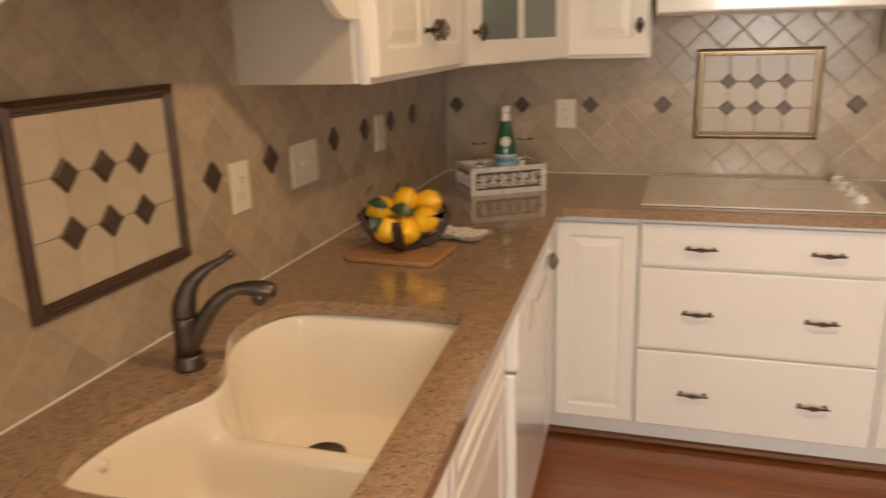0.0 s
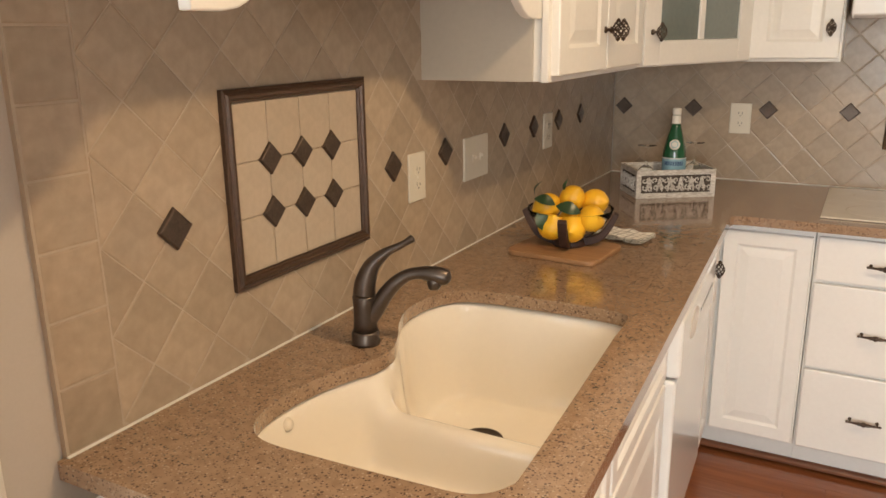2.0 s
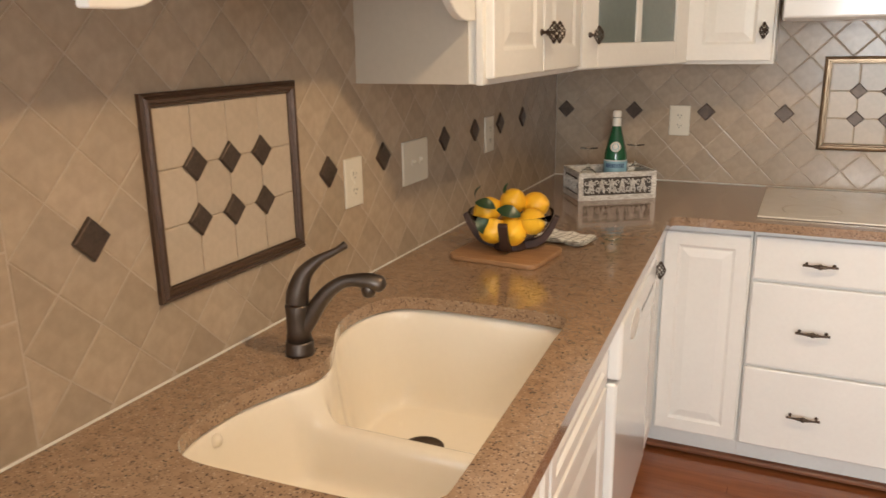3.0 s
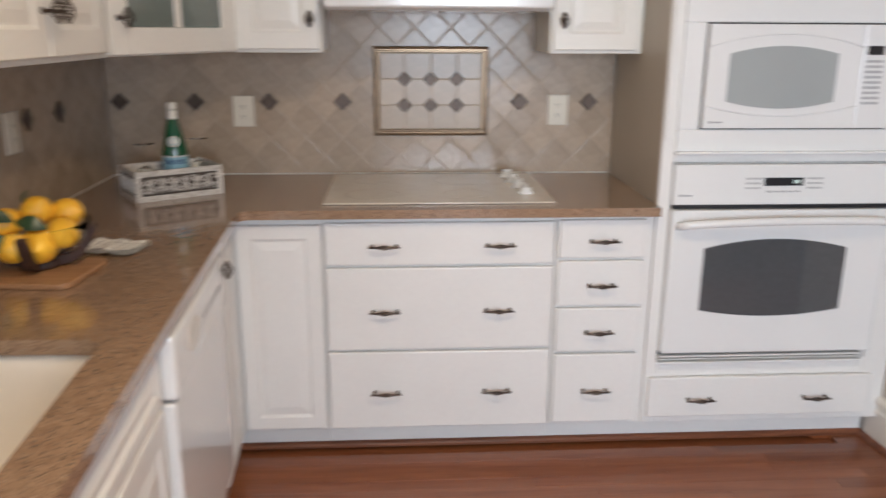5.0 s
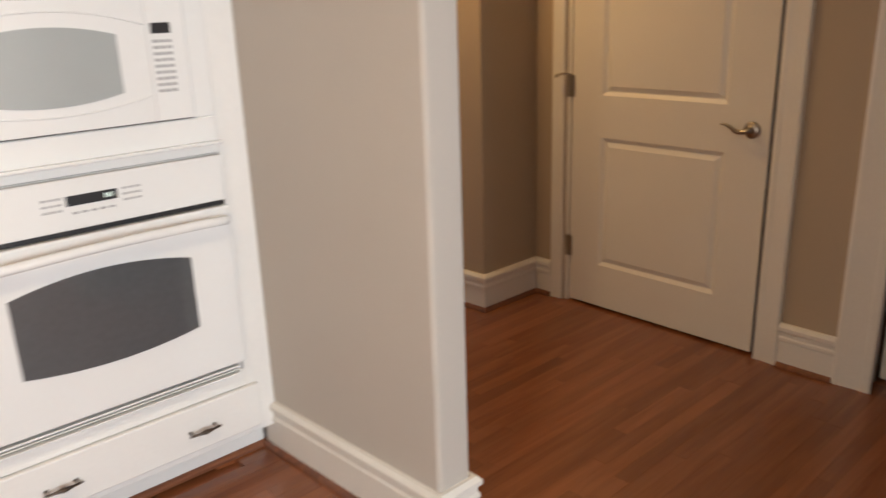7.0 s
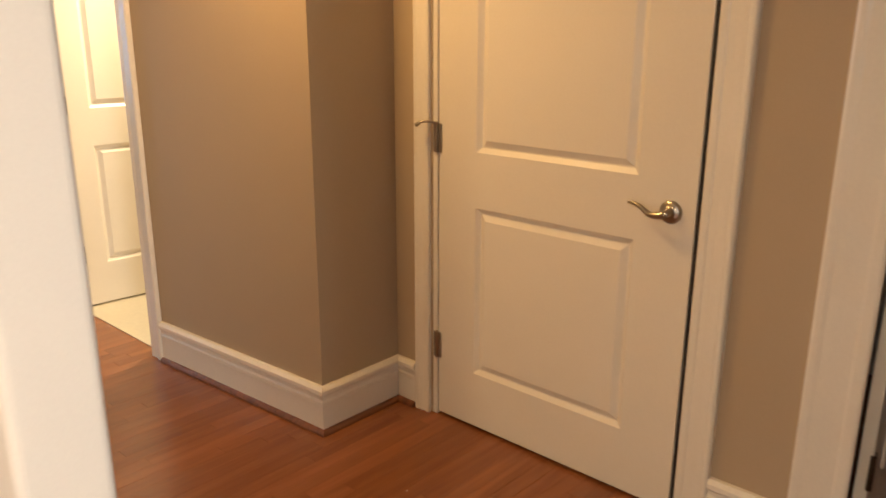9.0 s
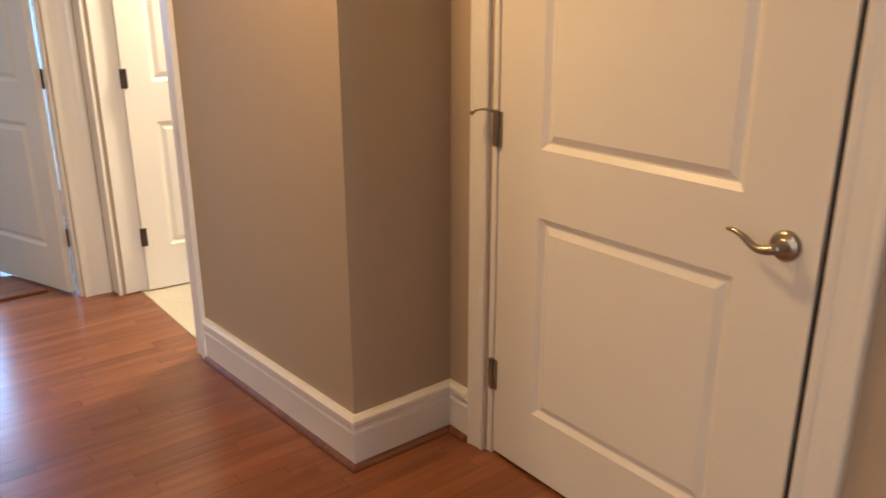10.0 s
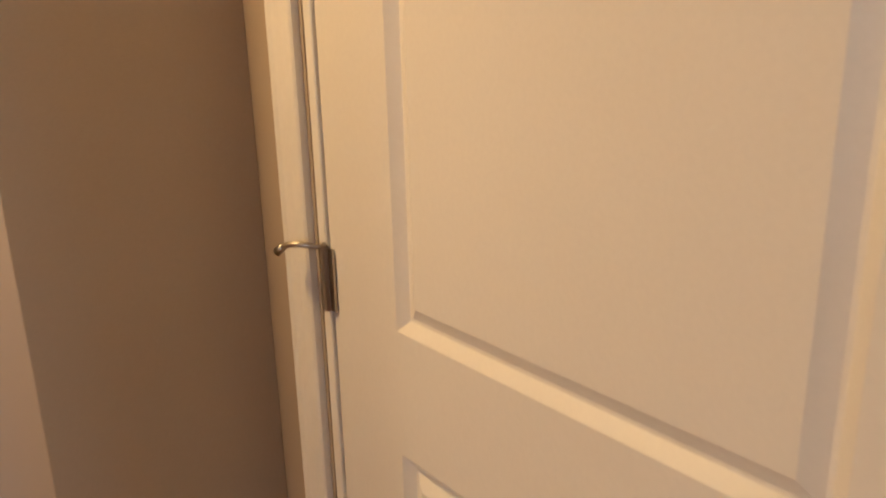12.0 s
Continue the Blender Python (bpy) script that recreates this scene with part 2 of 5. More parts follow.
def add_tube(bm, points, radii, sides=10, squash=None):
    """A round tube along points, closed at both ends."""
    pts = [Vector(p) for p in points]
    rings = []
    side = None
    for i, p in enumerate(pts):
        d = (pts[min(i + 1, len(pts) - 1)] - pts[max(i - 1, 0)]).normalized()
        if side is None:
            side = d.orthogonal().normalized()
        side = (side - d * side.dot(d)).normalized()
        up = d.cross(side)
        r = radii[i] if isinstance(radii, (list, tuple)) else radii
        ring = []
        for k in range(sides):
            a = 2 * math.pi * k / sides
            ring.append(bm.verts.new(p + side * (r * math.cos(a)) + up * (r * math.sin(a))))
        rings.append(ring)
    for a, b in zip(rings, rings[1:]):
        for k in range(sides):
            bm.faces.new((a[k], a[(k + 1) % sides], b[(k + 1) % sides], b[k]))
    bm.faces.new(rings[0][::-1])
    bm.faces.new(rings[-1])


def smooth_line(points, steps=6):
    """Catmull-Rom points through the given ones."""
    p = [Vector(q) for q in points]
    p = [p[0] * 2 - p[1]] + p + [p[-1] * 2 - p[-2]]
    out = []
    for i in range(1, len(p) - 2):
        for k in range(steps):
            t = k / steps
            out.append(0.5 * ((2 * p[i]) + (p[i + 1] - p[i - 1]) * t + (2 * p[i - 1] - 5 * p[i] + 4 * p[i + 1] - p[i + 2]) * t * t
                              + (3 * p[i] - p[i - 1] - 3 * p[i + 1] + p[i + 2]) * t ** 3))
    out.append(p[-2])
    return out


def tube(name, points, radii, mat, parent=None, sides=10):
    bm = bmesh.new()
    add_tube(bm, points, radii, sides)
    return finish(name, bm, mat, parent, smooth=True)


def add_turned(bm, profile, m=None, sides=24):
    """A turned solid: profile of (radius, height), about z, moved by m."""
    rings = []
    for r, h in profile:
        if r < 1e-6:
            v = Vector((0, 0, h))
            rings.append([bm.verts.new(m @ v if m else v)])
        else:
            ring = []
            for k in range(sides):
                a = 2 * math.pi * k / sides
                v = Vector((r * math.cos(a), r * math.sin(a), h))
                ring.append(bm.verts.new(m @ v if m else v))
            rings.append(ring)
    for a, b in zip(rings, rings[1:]):
        for k in range(sides):
            j = (k + 1) % sides
            q = [a[k % len(a)], a[j % len(a)], b[j % len(b)], b[k % len(b)]]
            q = list(dict.fromkeys(q))
            if len(q) > 2:
                bm.faces.new(q)


def turned(name, profile, mat, parent=None, m=None, sides=24):
    bm = bmesh.new()
    add_turned(bm, profile, m, sides)
    return finish(name, bm, mat, parent, smooth=True)


def prism(name, outline, z0, z1, mat, parent=None, bevel=0.0, m=None):
    """An outline in x, y drawn up from z0 to z1, then moved by m."""
    bm = bmesh.new()
    lo = [bm.verts.new((x, y, z0)) for x, y in outline]
    hi = [bm.verts.new((x, y, z1)) for x, y in outline]
    bm.faces.new(lo[::-1])
    bm.faces.new(hi)
    for i in range(len(lo)):
        j = (i + 1) % len(lo)
        bm.faces.new((lo[i], lo[j], hi[j], hi[i]))
    if m:
        bmesh.ops.transform(bm, matrix=m, verts=bm.verts)
    return finish(name, bm, mat, parent, bevel=bevel)


def sweep(name, profile, path, mat, parent=None, closed=False):
    """A moulding: profile of (out, up) carried along a level path of (x, y); out is to the path's right."""
    bm = bmesh.new()
    n = len(path)
    rings = []
    for i in range(n):
        p = Vector(path[i])
        before = Vector(path[(i - 1) % n]) if closed or i > 0 else None
        after = Vector(path[(i + 1) % n]) if closed or i < n - 1 else None
        d1 = (p - before).normalized() if before is not None else (after - p).normalized()
        d2 = (after - p).normalized() if after is not None else d1
        n1, n2 = Vector((d1.y, -d1.x)), Vector((d2.y, -d2.x))
        mitre = (n1 + n2).normalized()
        mitre = mitre / max(0.3, mitre.dot(n1))
        rings.append([bm.verts.new((p.x + mitre.x * o, p.y + mitre.y * o, u)) for o, u in profile])
    pairs = list(zip(rings, rings[1:])) + ([(rings[-1], rings[0])] if closed else [])
    k = len(profile)
    for a, b in pairs:
        for j in range(k):
            bm.faces.new((a[j], a[(j + 1) % k], b[(j + 1) % k], b[j]))
    if not closed:
        bm.faces.new(rings[0])
        bm.faces.new(rings[-1][::-1])
    return finish(name, bm, mat, parent)


def nested(bm, rects, at):
    """Faces between nested rectangles (u0, v0, u1, v1, depth); at turns (u, v, depth) into a place. The last one is filled."""
    rings = []
    for u0, v0, u1, v1, d in rects:
        rings.append([bm.verts.new(at(u, v, d)) for u, v in ((u0, v0), (u1, v0), (u1, v1), (u0, v1))])
    for a, b in zip(rings, rings[1:]):
        for k in range(4):
            bm.faces.new((a[k], a[(k + 1) % 4], b[(k + 1) % 4], b[k]))
    bm.faces.new(rings[-1])


def panel_leaf(name, w, h, t, panels, mat, m, parent=None, lip=0.012, dip=0.009, slope=0.028, both=False, round_edge=0.003):
    """A leaf w wide and h high with raised panels (u0, v0, u1, v1) on its front; m sets it: local x across, z up, -y out."""
    bm = bmesh.new()
    us = sorted({0.0, w, *[p[0] for p in panels], *[p[2] for p in panels]})
    vs = sorted({0.0, h, *[p[1] for p in panels], *[p[3] for p in panels]})

    def face_side(at):
        for u0, u1 in zip(us, us[1:]):
            for v0, v1 in zip(vs, vs[1:]):
                cu, cv = (u0 + u1) / 2, (v0 + v1) / 2
                if any(p[0] < cu < p[2] and p[1] < cv < p[3] for p in panels):
                    continue
                bm.faces.new([bm.verts.new(at(u, v, 0)) for u, v in ((u0, v0), (u1, v0), (u1, v1), (u0, v1))])
        for u0, v0, u1, v1 in panels:
            steps = ((0, 0), (lip, dip), (lip + 0.005, dip), (lip + 0.005 + slope, dip * 0.15))
            nested(bm, [(u0 + i, v0 + i, u1 - i, v1 - i, d) for i, d in steps], at)

    face_side(lambda u, v, d: (u, d, v))
    if both:
        face_side(lambda u, v, d: (u, t - d, v))
    else:
        bm.faces.new([bm.verts.new(q) for q in ((0, t, 0), (0, t, h), (w, t, h), (w, t, 0))])
    for a, b in (((0, 0), (w, 0)), ((w, 0), (w, h)), ((w, h), (0, h)), ((0, h), (0, 0))):
        cuts = [c for c in (us if a[1] == b[1] else vs)]
        line = [((c, a[1]) if a[1] == b[1] else (a[0], c)) for c in cuts]
        for p, q in zip(line, line[1:]):
            bm.faces.new([bm.verts.new(v) for v in ((p[0], 0, p[1]), (q[0], 0, q[1]), (q[0], t, q[1]), (p[0], t, p[1]))])
    bmesh.ops.remove_doubles(bm, verts=bm.verts, dist=1e-5)
    bmesh.ops.transform(bm, matrix=m, verts=bm.verts)
    ob = finish(name, bm, mat, parent)
    if round_edge:
        mod = ob.modifiers.new("bevel", "BEVEL")
        mod.width, mod.segments, mod.limit_method, mod.angle_limit = round_edge, 2, "ANGLE", radians(70)
    return ob


# ---------------------------------------------------------------- setting: floor, walls, ceiling
H = 2.44
box("floor", (-0.2, -6.5, -0.12), (6.4, 5.2, -0.014), FLOORWOOD, bevel=0)
floor = bpy.data.objects["floor"]
tagged(floor, "glossy reddish-brown strip wood floor", "floor", kind="structure")
box("ceiling", (-0.2, -6.5, H), (6.4, 5.2, H + 0.1), CEIL, bevel=0)
tagged(bpy.data.objects["ceiling"], "plain white painted ceiling", "ceiling", kind="structure")


def wall(name, spans, label="matte warm beige painted wall", mat=None, bevel=0.0):
    ob = boxes(name, spans, mat or PAINT, bevel=bevel)
    return tagged(ob, label, "wall", kind="structure")


# sink side, with the opening of the side window behind the counter's end
wall("wall_west", [((-0.13, -2.94, 0), (-0.012, 0.0, H)), ((-0.13, -6.3, 0), (-0.012, -4.3, H)),
                   ((-0.13, -4.3, 2.1), (-0.012, -2.94, H)), ((-0.13, -4.3, 0), (-0.012, -2.94, 0.5))])
wall("wall_north", [((-0.13, 0.012, 0), (2.885, 0.13, H))])
PART_W, PART_E = (2.885, 2.922), (3.045, 3.040)
partition = tagged(prism("wall_partition", [(2.885, 1.90), (PART_W[0], -0.60), (PART_W[1], -1.403), (PART_E[1], -1.403), (PART_E[0], -0.60), (3.045, 1.90)], 0, H, PAINT, bevel=0.014),
                   "matte warm beige painted wall", "wall", kind="structure")
partition.modifiers["bevel"].segments = 4
def HX(y):
    """The hall's slightly skewed front wall: its face at y."""
    return 4.284 - 0.065 * (y + 0.252)


def skew_wall(spans):
    bm = bmesh.new()
    for y0, y1, z0, z1 in spans:
        vs = add_box(bm, (0, y0, z0), (0.115, y1, z1))
        for v in vs:
            v.co.x += HX(v.co.y)
    vs = add_box(bm, (0, -0.252, 0), (1, -0.12, H))
    for v in vs:
        v.co.x = 4.669 if v.co.x > 0.5 else HX(v.co.y)
    bmesh.ops.recalc_face_normals(bm, faces=bm.faces)
    me = bpy.data.meshes.new("wall_hall_front")
    bm.to_mesh(me)
    bm.free()
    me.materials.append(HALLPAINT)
    return tagged(new("wall_hall_front", me), "matte warm beige painted wall", "wall", kind="structure")


skew_wall([(-0.12, 0.86, 0, H), (0.86, 1.735, 2.06, H), (1.735, 1.90, 0, H)])
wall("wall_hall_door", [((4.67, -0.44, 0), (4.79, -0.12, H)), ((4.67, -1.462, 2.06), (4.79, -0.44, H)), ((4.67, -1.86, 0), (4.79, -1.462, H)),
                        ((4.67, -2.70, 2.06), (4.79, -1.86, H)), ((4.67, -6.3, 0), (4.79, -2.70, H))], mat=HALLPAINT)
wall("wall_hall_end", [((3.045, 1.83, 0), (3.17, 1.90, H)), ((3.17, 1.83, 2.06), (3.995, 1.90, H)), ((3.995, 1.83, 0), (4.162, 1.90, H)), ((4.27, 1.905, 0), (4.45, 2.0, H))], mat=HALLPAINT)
# last box: unseen stub added to keep window light off the west wall
wall("wall_south_and_shade_stub", [((-0.13, -6.42, 0), (0.85, -6.3, H)), ((2.35, -6.42, 0), (6.3, -6.3, H)), ((0.85, -6.42, 2.15), (2.35, -6.3, H)), ((0.85, -6.42, 0), (2.35, -6.3, 0.75)), ((-0.012, -4.65, 0), (1.18, -4.53, H))])
# unseen wall added to hold the kitchen's window light out of the hall
wall("wall_daylight_blocker", [((2.96, -6.3, 0), (3.08, -2.72, H))])
wall("wall_bath", [((4.45, 2.45, 0), (6.2, 2.57, H)), ((6.2, -6.3, 0), (6.32, 5.0, H)), ((4.79, 0.1, 0), (6.2, 0.22, H)), ((4.45, -0.12, 0), (4.79, 0.1, H))],
     "cream painted bathroom wall")
wall("wall_bedroom", [((1.9, 2.07, 0), (2.02, 5.0, H)), ((4.45, 2.57, 0), (4.57, 5.0, H)), ((1.9, 5.0, 0), (2.6, 5.12, H)), ((4.3, 5.0, 0), (6.32, 5.12, H)),
                      ((2.6, 5.0, 2.2), (4.3, 5.12, H)), ((2.6, 5.0, 0), (4.3, 5.12, 0.8)), ((1.9, 1.90, 0), (2.885, 2.07, H)), ((2.885, 1.902, 0), (3.10, 2.07, H)), ((4.20, 2.0, 0), (4.45, 2.6, H))], "pale painted bedroom wall")
bathfloor = box("bath_floor", (4.245, 0.22, -0.013), (6.2, 2.45, 0.004), FLOORTILE, bevel=0)
tagged(bathfloor, "pale beige bathroom floor tiles", "floor", kind="structure")

# unseen soffit, added so lamp light cannot pass above cabinets and valance
wall("soffit", [((-0.012, -2.70, 2.162), (0.345, 0.012, H)), ((0.345, -0.345, 2.162), (2.885, 0.012, H)), ((1.984, -0.62, 2.252), (2.885, -0.345, H))], "unseen beige soffit added above the wall cabinets, shading the tiles")

BASE = [(0, 0.0), (0.014, 0.0), (0.014, 0.112), (0.019, 0.117), (0.019, 0.129), (0.014, 0.135), (0.014, 0.149), (0.024, 0.160), (0.024, 0.174), (0.013, 0.187), (0, 0.187)]
SHOE = [(0.014, 0.0), (0.032, 0.0), (0.031, 0.008), (0.026, 0.015), (0.020, 0.019), (0.014, 0.020)]


def skirting(path):
    b = sweep("baseboard", BASE, path, TRIM)
    tagged(b, "tall white moulded baseboard with a capped top", "baseboard", kind="structure")
    s = sweep("trim", SHOE, path, SHOEWOOD)
    tagged(s, "stained wooden shoe moulding along the baseboard", "trim", kind="structure")


skirting([(2.885, -0.56), (2.885, -0.60), (PART_W[1], -1.403), (PART_E[1], -1.403), (PART_E[0], -0.60), (3.045, 1.83)])
skirting([(HX(0.77), 0.77), (4.284, -0.252), (4.67, -0.252), (4.67, -0.360)])
skirting([(4.67, -1.548), (4.67, -1.765)])
skirting([(4.67, -2.82), (4.67, -6.3)])

CASING = [(0, 0), (0, 0.012), (0.006, 0.015), (0.020, 0.015), (0.026, 0.0125), (0.046, 0.0135), (0.062, 0.0165), (0.076, 0.0175), (0.084, 0.0205), (0.092, 0.0205), (0.098, 0.016), (0.098, 0)]


def upright_casing(at, across, out, z0=0.0, z1=2.13, scale=1.0, name="trim", label="white moulded door casing"):
    """A moulded casing leg from the opening's edge: across points away from the opening, out off the wall."""
    a, o = Vector(across), Vector(out)
    bm = bmesh.new()
    rings = [[bm.verts.new((at[0] + a.x * u * scale + o.x * d, at[1] + a.y * u * scale + o.y * d, z)) for u, d in CASING] for z in (z0, z1)]
    k = len(CASING)
    for j in range(k):
        bm.faces.new((rings[0][j], rings[0][(j + 1) % k], rings[1][(j + 1) % k], rings[1][j]))
    bm.faces.new(rings[0])
    bm.faces.new(rings[1])
    return tagged(finish(name, bm, TRIM), label, "casing", kind="structure")


def head_casing(p, q, out, z=2.06):
    lo = [min(p[i], q[i], p[i] + out[i] * 0.022, q[i] + out[i] * 0.022) for i in (0, 1)]
    hi = [max(p[i], q[i], p[i] + out[i] * 0.022, q[i] + out[i] * 0.022) for i in (0, 1)]
    return tagged(box("trim", (*lo, z), (*hi, z + 0.1), TRIM), "white head casing over a door", "casing", kind="structure")


# jambs and casings of the hall doors
W, E, N, S = (-1, 0), (1, 0), (0, 1), (0, -1)
upright_casing((4.67, -0.432), N, W, scale=0.70)
upright_casing((4.67, -1.446), S, W, scale=1.02)
head_casing((4.67, -0.36), (4.67, -1.52), W)
upright_casing((4.67, -1.905), N, W, scale=1.42)
upright_casing((4.67, -2.68), S, W)
head_casing((4.67, -1.78), (4.67, -2.78), W)
upright_casing((HX(0.82), 0.870), S, W)
upright_casing((HX(1.76), 1.728), N, W)
head_casing((HX(1.3), 0.78), (HX(1.3), 1.80), W)
upright_casing((4.000, 1.83), E, S, scale=1.3)
upright_casing((3.18, 1.83), W, S)
head_casing((3.09, 1.83), (4.10, 1.83), S)


def jamb(spans):
    return tagged(boxes("trim", spans, TRIM, bevel=0.002), "white painted door jamb", "door jamb", kind="structure")


jamb([((4.672, -0.462, 0), (4.788, -0.44, 2.06)), ((4.672, -1.462, 0), (4.788, -1.444, 2.06)), ((4.672, -1.444, 2.045), (4.788, -0.462, 2.06)),
      ((4.715, -0.475, 0), (4.73, -0.462, 2.04))])
jamb([((4.672, -1.88, 0), (4.788, -1.86, 2.06)), ((4.672, -2.70, 0), (4.788, -2.68, 2.06))])
jamb([((4.218, 0.86, 0.0045), (4.328, 0.876, 2.06)), ((4.170, 1.722, 0.0045), (4.281, 1.736, 2.06)), ((4.220, 0.876, 2.045), (4.28, 1.722, 2.06))])
jamb([((3.17, 1.832, 0), (3.185, 1.899, 2.06)), ((3.982, 1.832, 0), (3.996, 1.899, 2.06)), ((3.185, 1.832, 2.045), (3.982, 1.899, 2.06))])


# ---------------------------------------------------------------- windows that let the daylight in
def window(name, lo, hi, axis, label):
    """A white sash window filling an opening; axis: the thin one."""
    root = thing(name, ((lo[0] + hi[0]) / 2, (lo[1] + hi[1]) / 2, lo[2]), label, "window", kind="structure")
    other = 1 - axis
    c = (lo[axis] + hi[axis]) / 2
    spans = []

    def bar(a0, a1, z0, z1, depth):
        p, q = [0, 0, z0], [0, 0, z1]
        p[axis], q[axis], p[other], q[other] = c - depth, c + depth, a0, a1
        return tuple(p), tuple(q)
    a0, a1, z0, z1 = lo[other], hi[other], lo[2], hi[2]
    spans += [bar(a0, a0 + 0.05, z0, z1, 0.03), bar(a1 - 0.05, a1, z0, z1, 0.03), bar(a0 + 0.05, a1 - 0.05, z0, z0 + 0.05, 0.03), bar(a0 + 0.05, a1 - 0.05, z1 - 0.05, z1, 0.03)]
    mid = (a0 + a1) / 2
    spans += [bar(mid - 0.02, mid + 0.02, z0 + 0.05, z1 - 0.05, 0.02)]
    boxes("frame", spans, TRIM, root, bevel=0.002)
    g0, g1 = bar(a0 + 0.05, a1 - 0.05, z0 + 0.05, z1 - 0.05, 0.003)
    pane = box("pane", g0, g1, CLEARGLASS, root, bevel=0)
    pane.visible_shadow = False
    return root


window("window_1", (0.85, -6.40, 0.75), (2.35, -6.32, 2.15), 1, "wide white sash window behind the kitchen")
window("window_2", (-0.11, -4.3, 0.5), (-0.03, -2.94, 2.1), 0, "tall white window beside the counter")
window("window_3", (2.6, 5.02, 0.8), (4.3, 5.10, 2.2), 1, "white bedroom window with cool daylight")
upright_casing((-0.012, -2.925), N, E, 0.4, 2.2, scale=1.3, label="white moulded window casing")


# ---------------------------------------------------------------- hall doors
def hinge(m, parent, mat=NICKEL, pin=False):
    bm = bmesh.new()
    add_tube(bm, [m @ Vector((0, 0, z)) for z in (-0.05, -0.02, 0.02, 0.05)], 0.007, 10)
    add_tube(bm, [m @ Vector((0, 0, z)) for z in (0.05, 0.053, 0.058)], [0.005, 0.006, 0.003], 8)
    vs = add_box(bm, (-0.018, 0.002, -0.05), (0.018, 0.006, 0.05))
    for v in vs:
        v.co = m @ v.co
    finish("hinge", bm, mat, parent, smooth=False)
    if pin:
        bm = bmesh.new()
        arm = [(0, -0.006, 0.052), (0.008, -0.018, 0.055), (0.022, -0.034, 0.058), (0.040, -0.046, 0.054), (0.050, -0.052, 0.046)]
        add_tube(bm, [m @ v for v in smooth_line(arm, 4)], 0.0045, 8)
        add_tube(bm, [m @ Vector(v) for v in ((0.040, -0.046, 0.054), (0.052, -0.053, 0.043))], [0.006, 0.007], 8)
        finish("door_stop", bm, mat, parent, smooth=True)


def lever(m, parent):
    """A wave lever on a round rose: local x along the door towards the hinge, -y out."""
    flat = m @ pose(0, 0, 0, 90, 0, 0)
    bm = bmesh.new()
    add_turned(bm, [(0.0, 0.0), (0.033, 0.0), (0.0335, 0.006), (0.030, 0.011), (0.022, 0.014), (0.0125, 0.016), (0.0115, 0.030), (0.0125, 0.044), (0.0, 0.047)], flat, 28)
    pts = smooth_line([(0.0, -0.042, 0.0), (0.022, -0.046, -0.006), (0.045, -0.048, -0.004), (0.070, -0.048, 0.012), (0.095, -0.046, 0.020), (0.112, -0.044, 0.019)], 5)
    rad = [0.0115 - 0.0075 * i / (len(pts) - 1) for i in range(len(pts))]
    add_tube(bm, [m @ v for v in pts], rad, 12)
    finish("handle", bm, NICKEL, parent, smooth=True)


# closed two-panel door: local x runs south (towards the lock side), -y out into the hall
def hall_door():
    root = thing("door_1", (4.69, -0.95, 0), "closed cream-white two-panel hall door with satin lever", "door", kind="structure")
    turn = Matrix(((0, 1, 0, 4.676), (-1, 0, 0, -0.466), (0, 0, 1, 0.012), (0, 0, 0, 1)))
    panel_leaf("leaf", 0.958, 2.028, 0.035, [(0.170, 0.212, 0.776, 0.832), (0.170, 1.024, 0.776, 1.89)], DOORPAINT, turn, root, lip=0.016, dip=0.013, slope=0.021)
    for z, pin in ((0.291, False), (1.070, True), (1.84, False)):
        hinge(Matrix(((0, 1, 0, 4.668), (1, 0, 0, -0.463), (0, 0, 1, z), (0, 0, 0, 1))) @ pose(0, 0, 0), root, NICKEL, pin)
    lever(Matrix(((0, 1, 0, 4.676), (1, 0, 0, -1.352), (0, 0, 1, 0.945), (0, 0, 0, 1))), root)
    # added black strip, stands in for the darkness of the lock-side gap
    box("dark_gap_strip", (4.678, -1.4438, 0.014), (4.700, -1.4265, 2.04), BLACK, root, bevel=0.002)
    box("strike", (4.668, -1.4415, 0.915), (4.690, -1.4335, 0.975), BRONZE, root)


hall_door()


def hinged_door(name, at, angle, w, label, panels, edge_hinges=(0.28, 1.05, 1.82), z0=0.012):
    """An open leaf: hinge line at (x, y), running off at angle (degrees from +x)."""
    root = thing(name, (*at, 0), label, "door", kind="structure")
    m = Matrix.Translation((*at, z0)) @ pose(0, 0, 0, 0, 0, angle)
    panel_leaf("leaf", w, 2.028, 0.035, panels, DOORPAINT, m, root, lip=0.016, dip=0.013, slope=0.021, both=True)
    for z in edge_hinges:
        hm = m @ Matrix.Translation((-0.003, -0.004, z)) @ pose(0, 0, 0, 0, 0, 0)
        bm = bmesh.new()
        add_tube(bm, [hm @ Vector((0, 0, q)) for q in (-0.045, 0.0, 0.045)], 0.008, 10)
        for vs in (add_box(bm, (0.0, -0.003, -0.045), (0.024, 0.003, 0.045)),):
            for v in vs:
                v.co = hm @ v.co
        finish("hinge", bm, BRONZE, root)
    return root


STD = [(0.13, 0.22, 0.63, 0.84), (0.13, 1.03, 0.63, 1.89)]
hinged_door("door_2", (4.272, 1.686), -4, 0.80, "open white two-panel bathroom door with dark hinges", STD)
hinged_door("door_3", (3.978, 1.915), 110.5, 0.78, "open white two-panel bedroom door with dark hinges", STD)


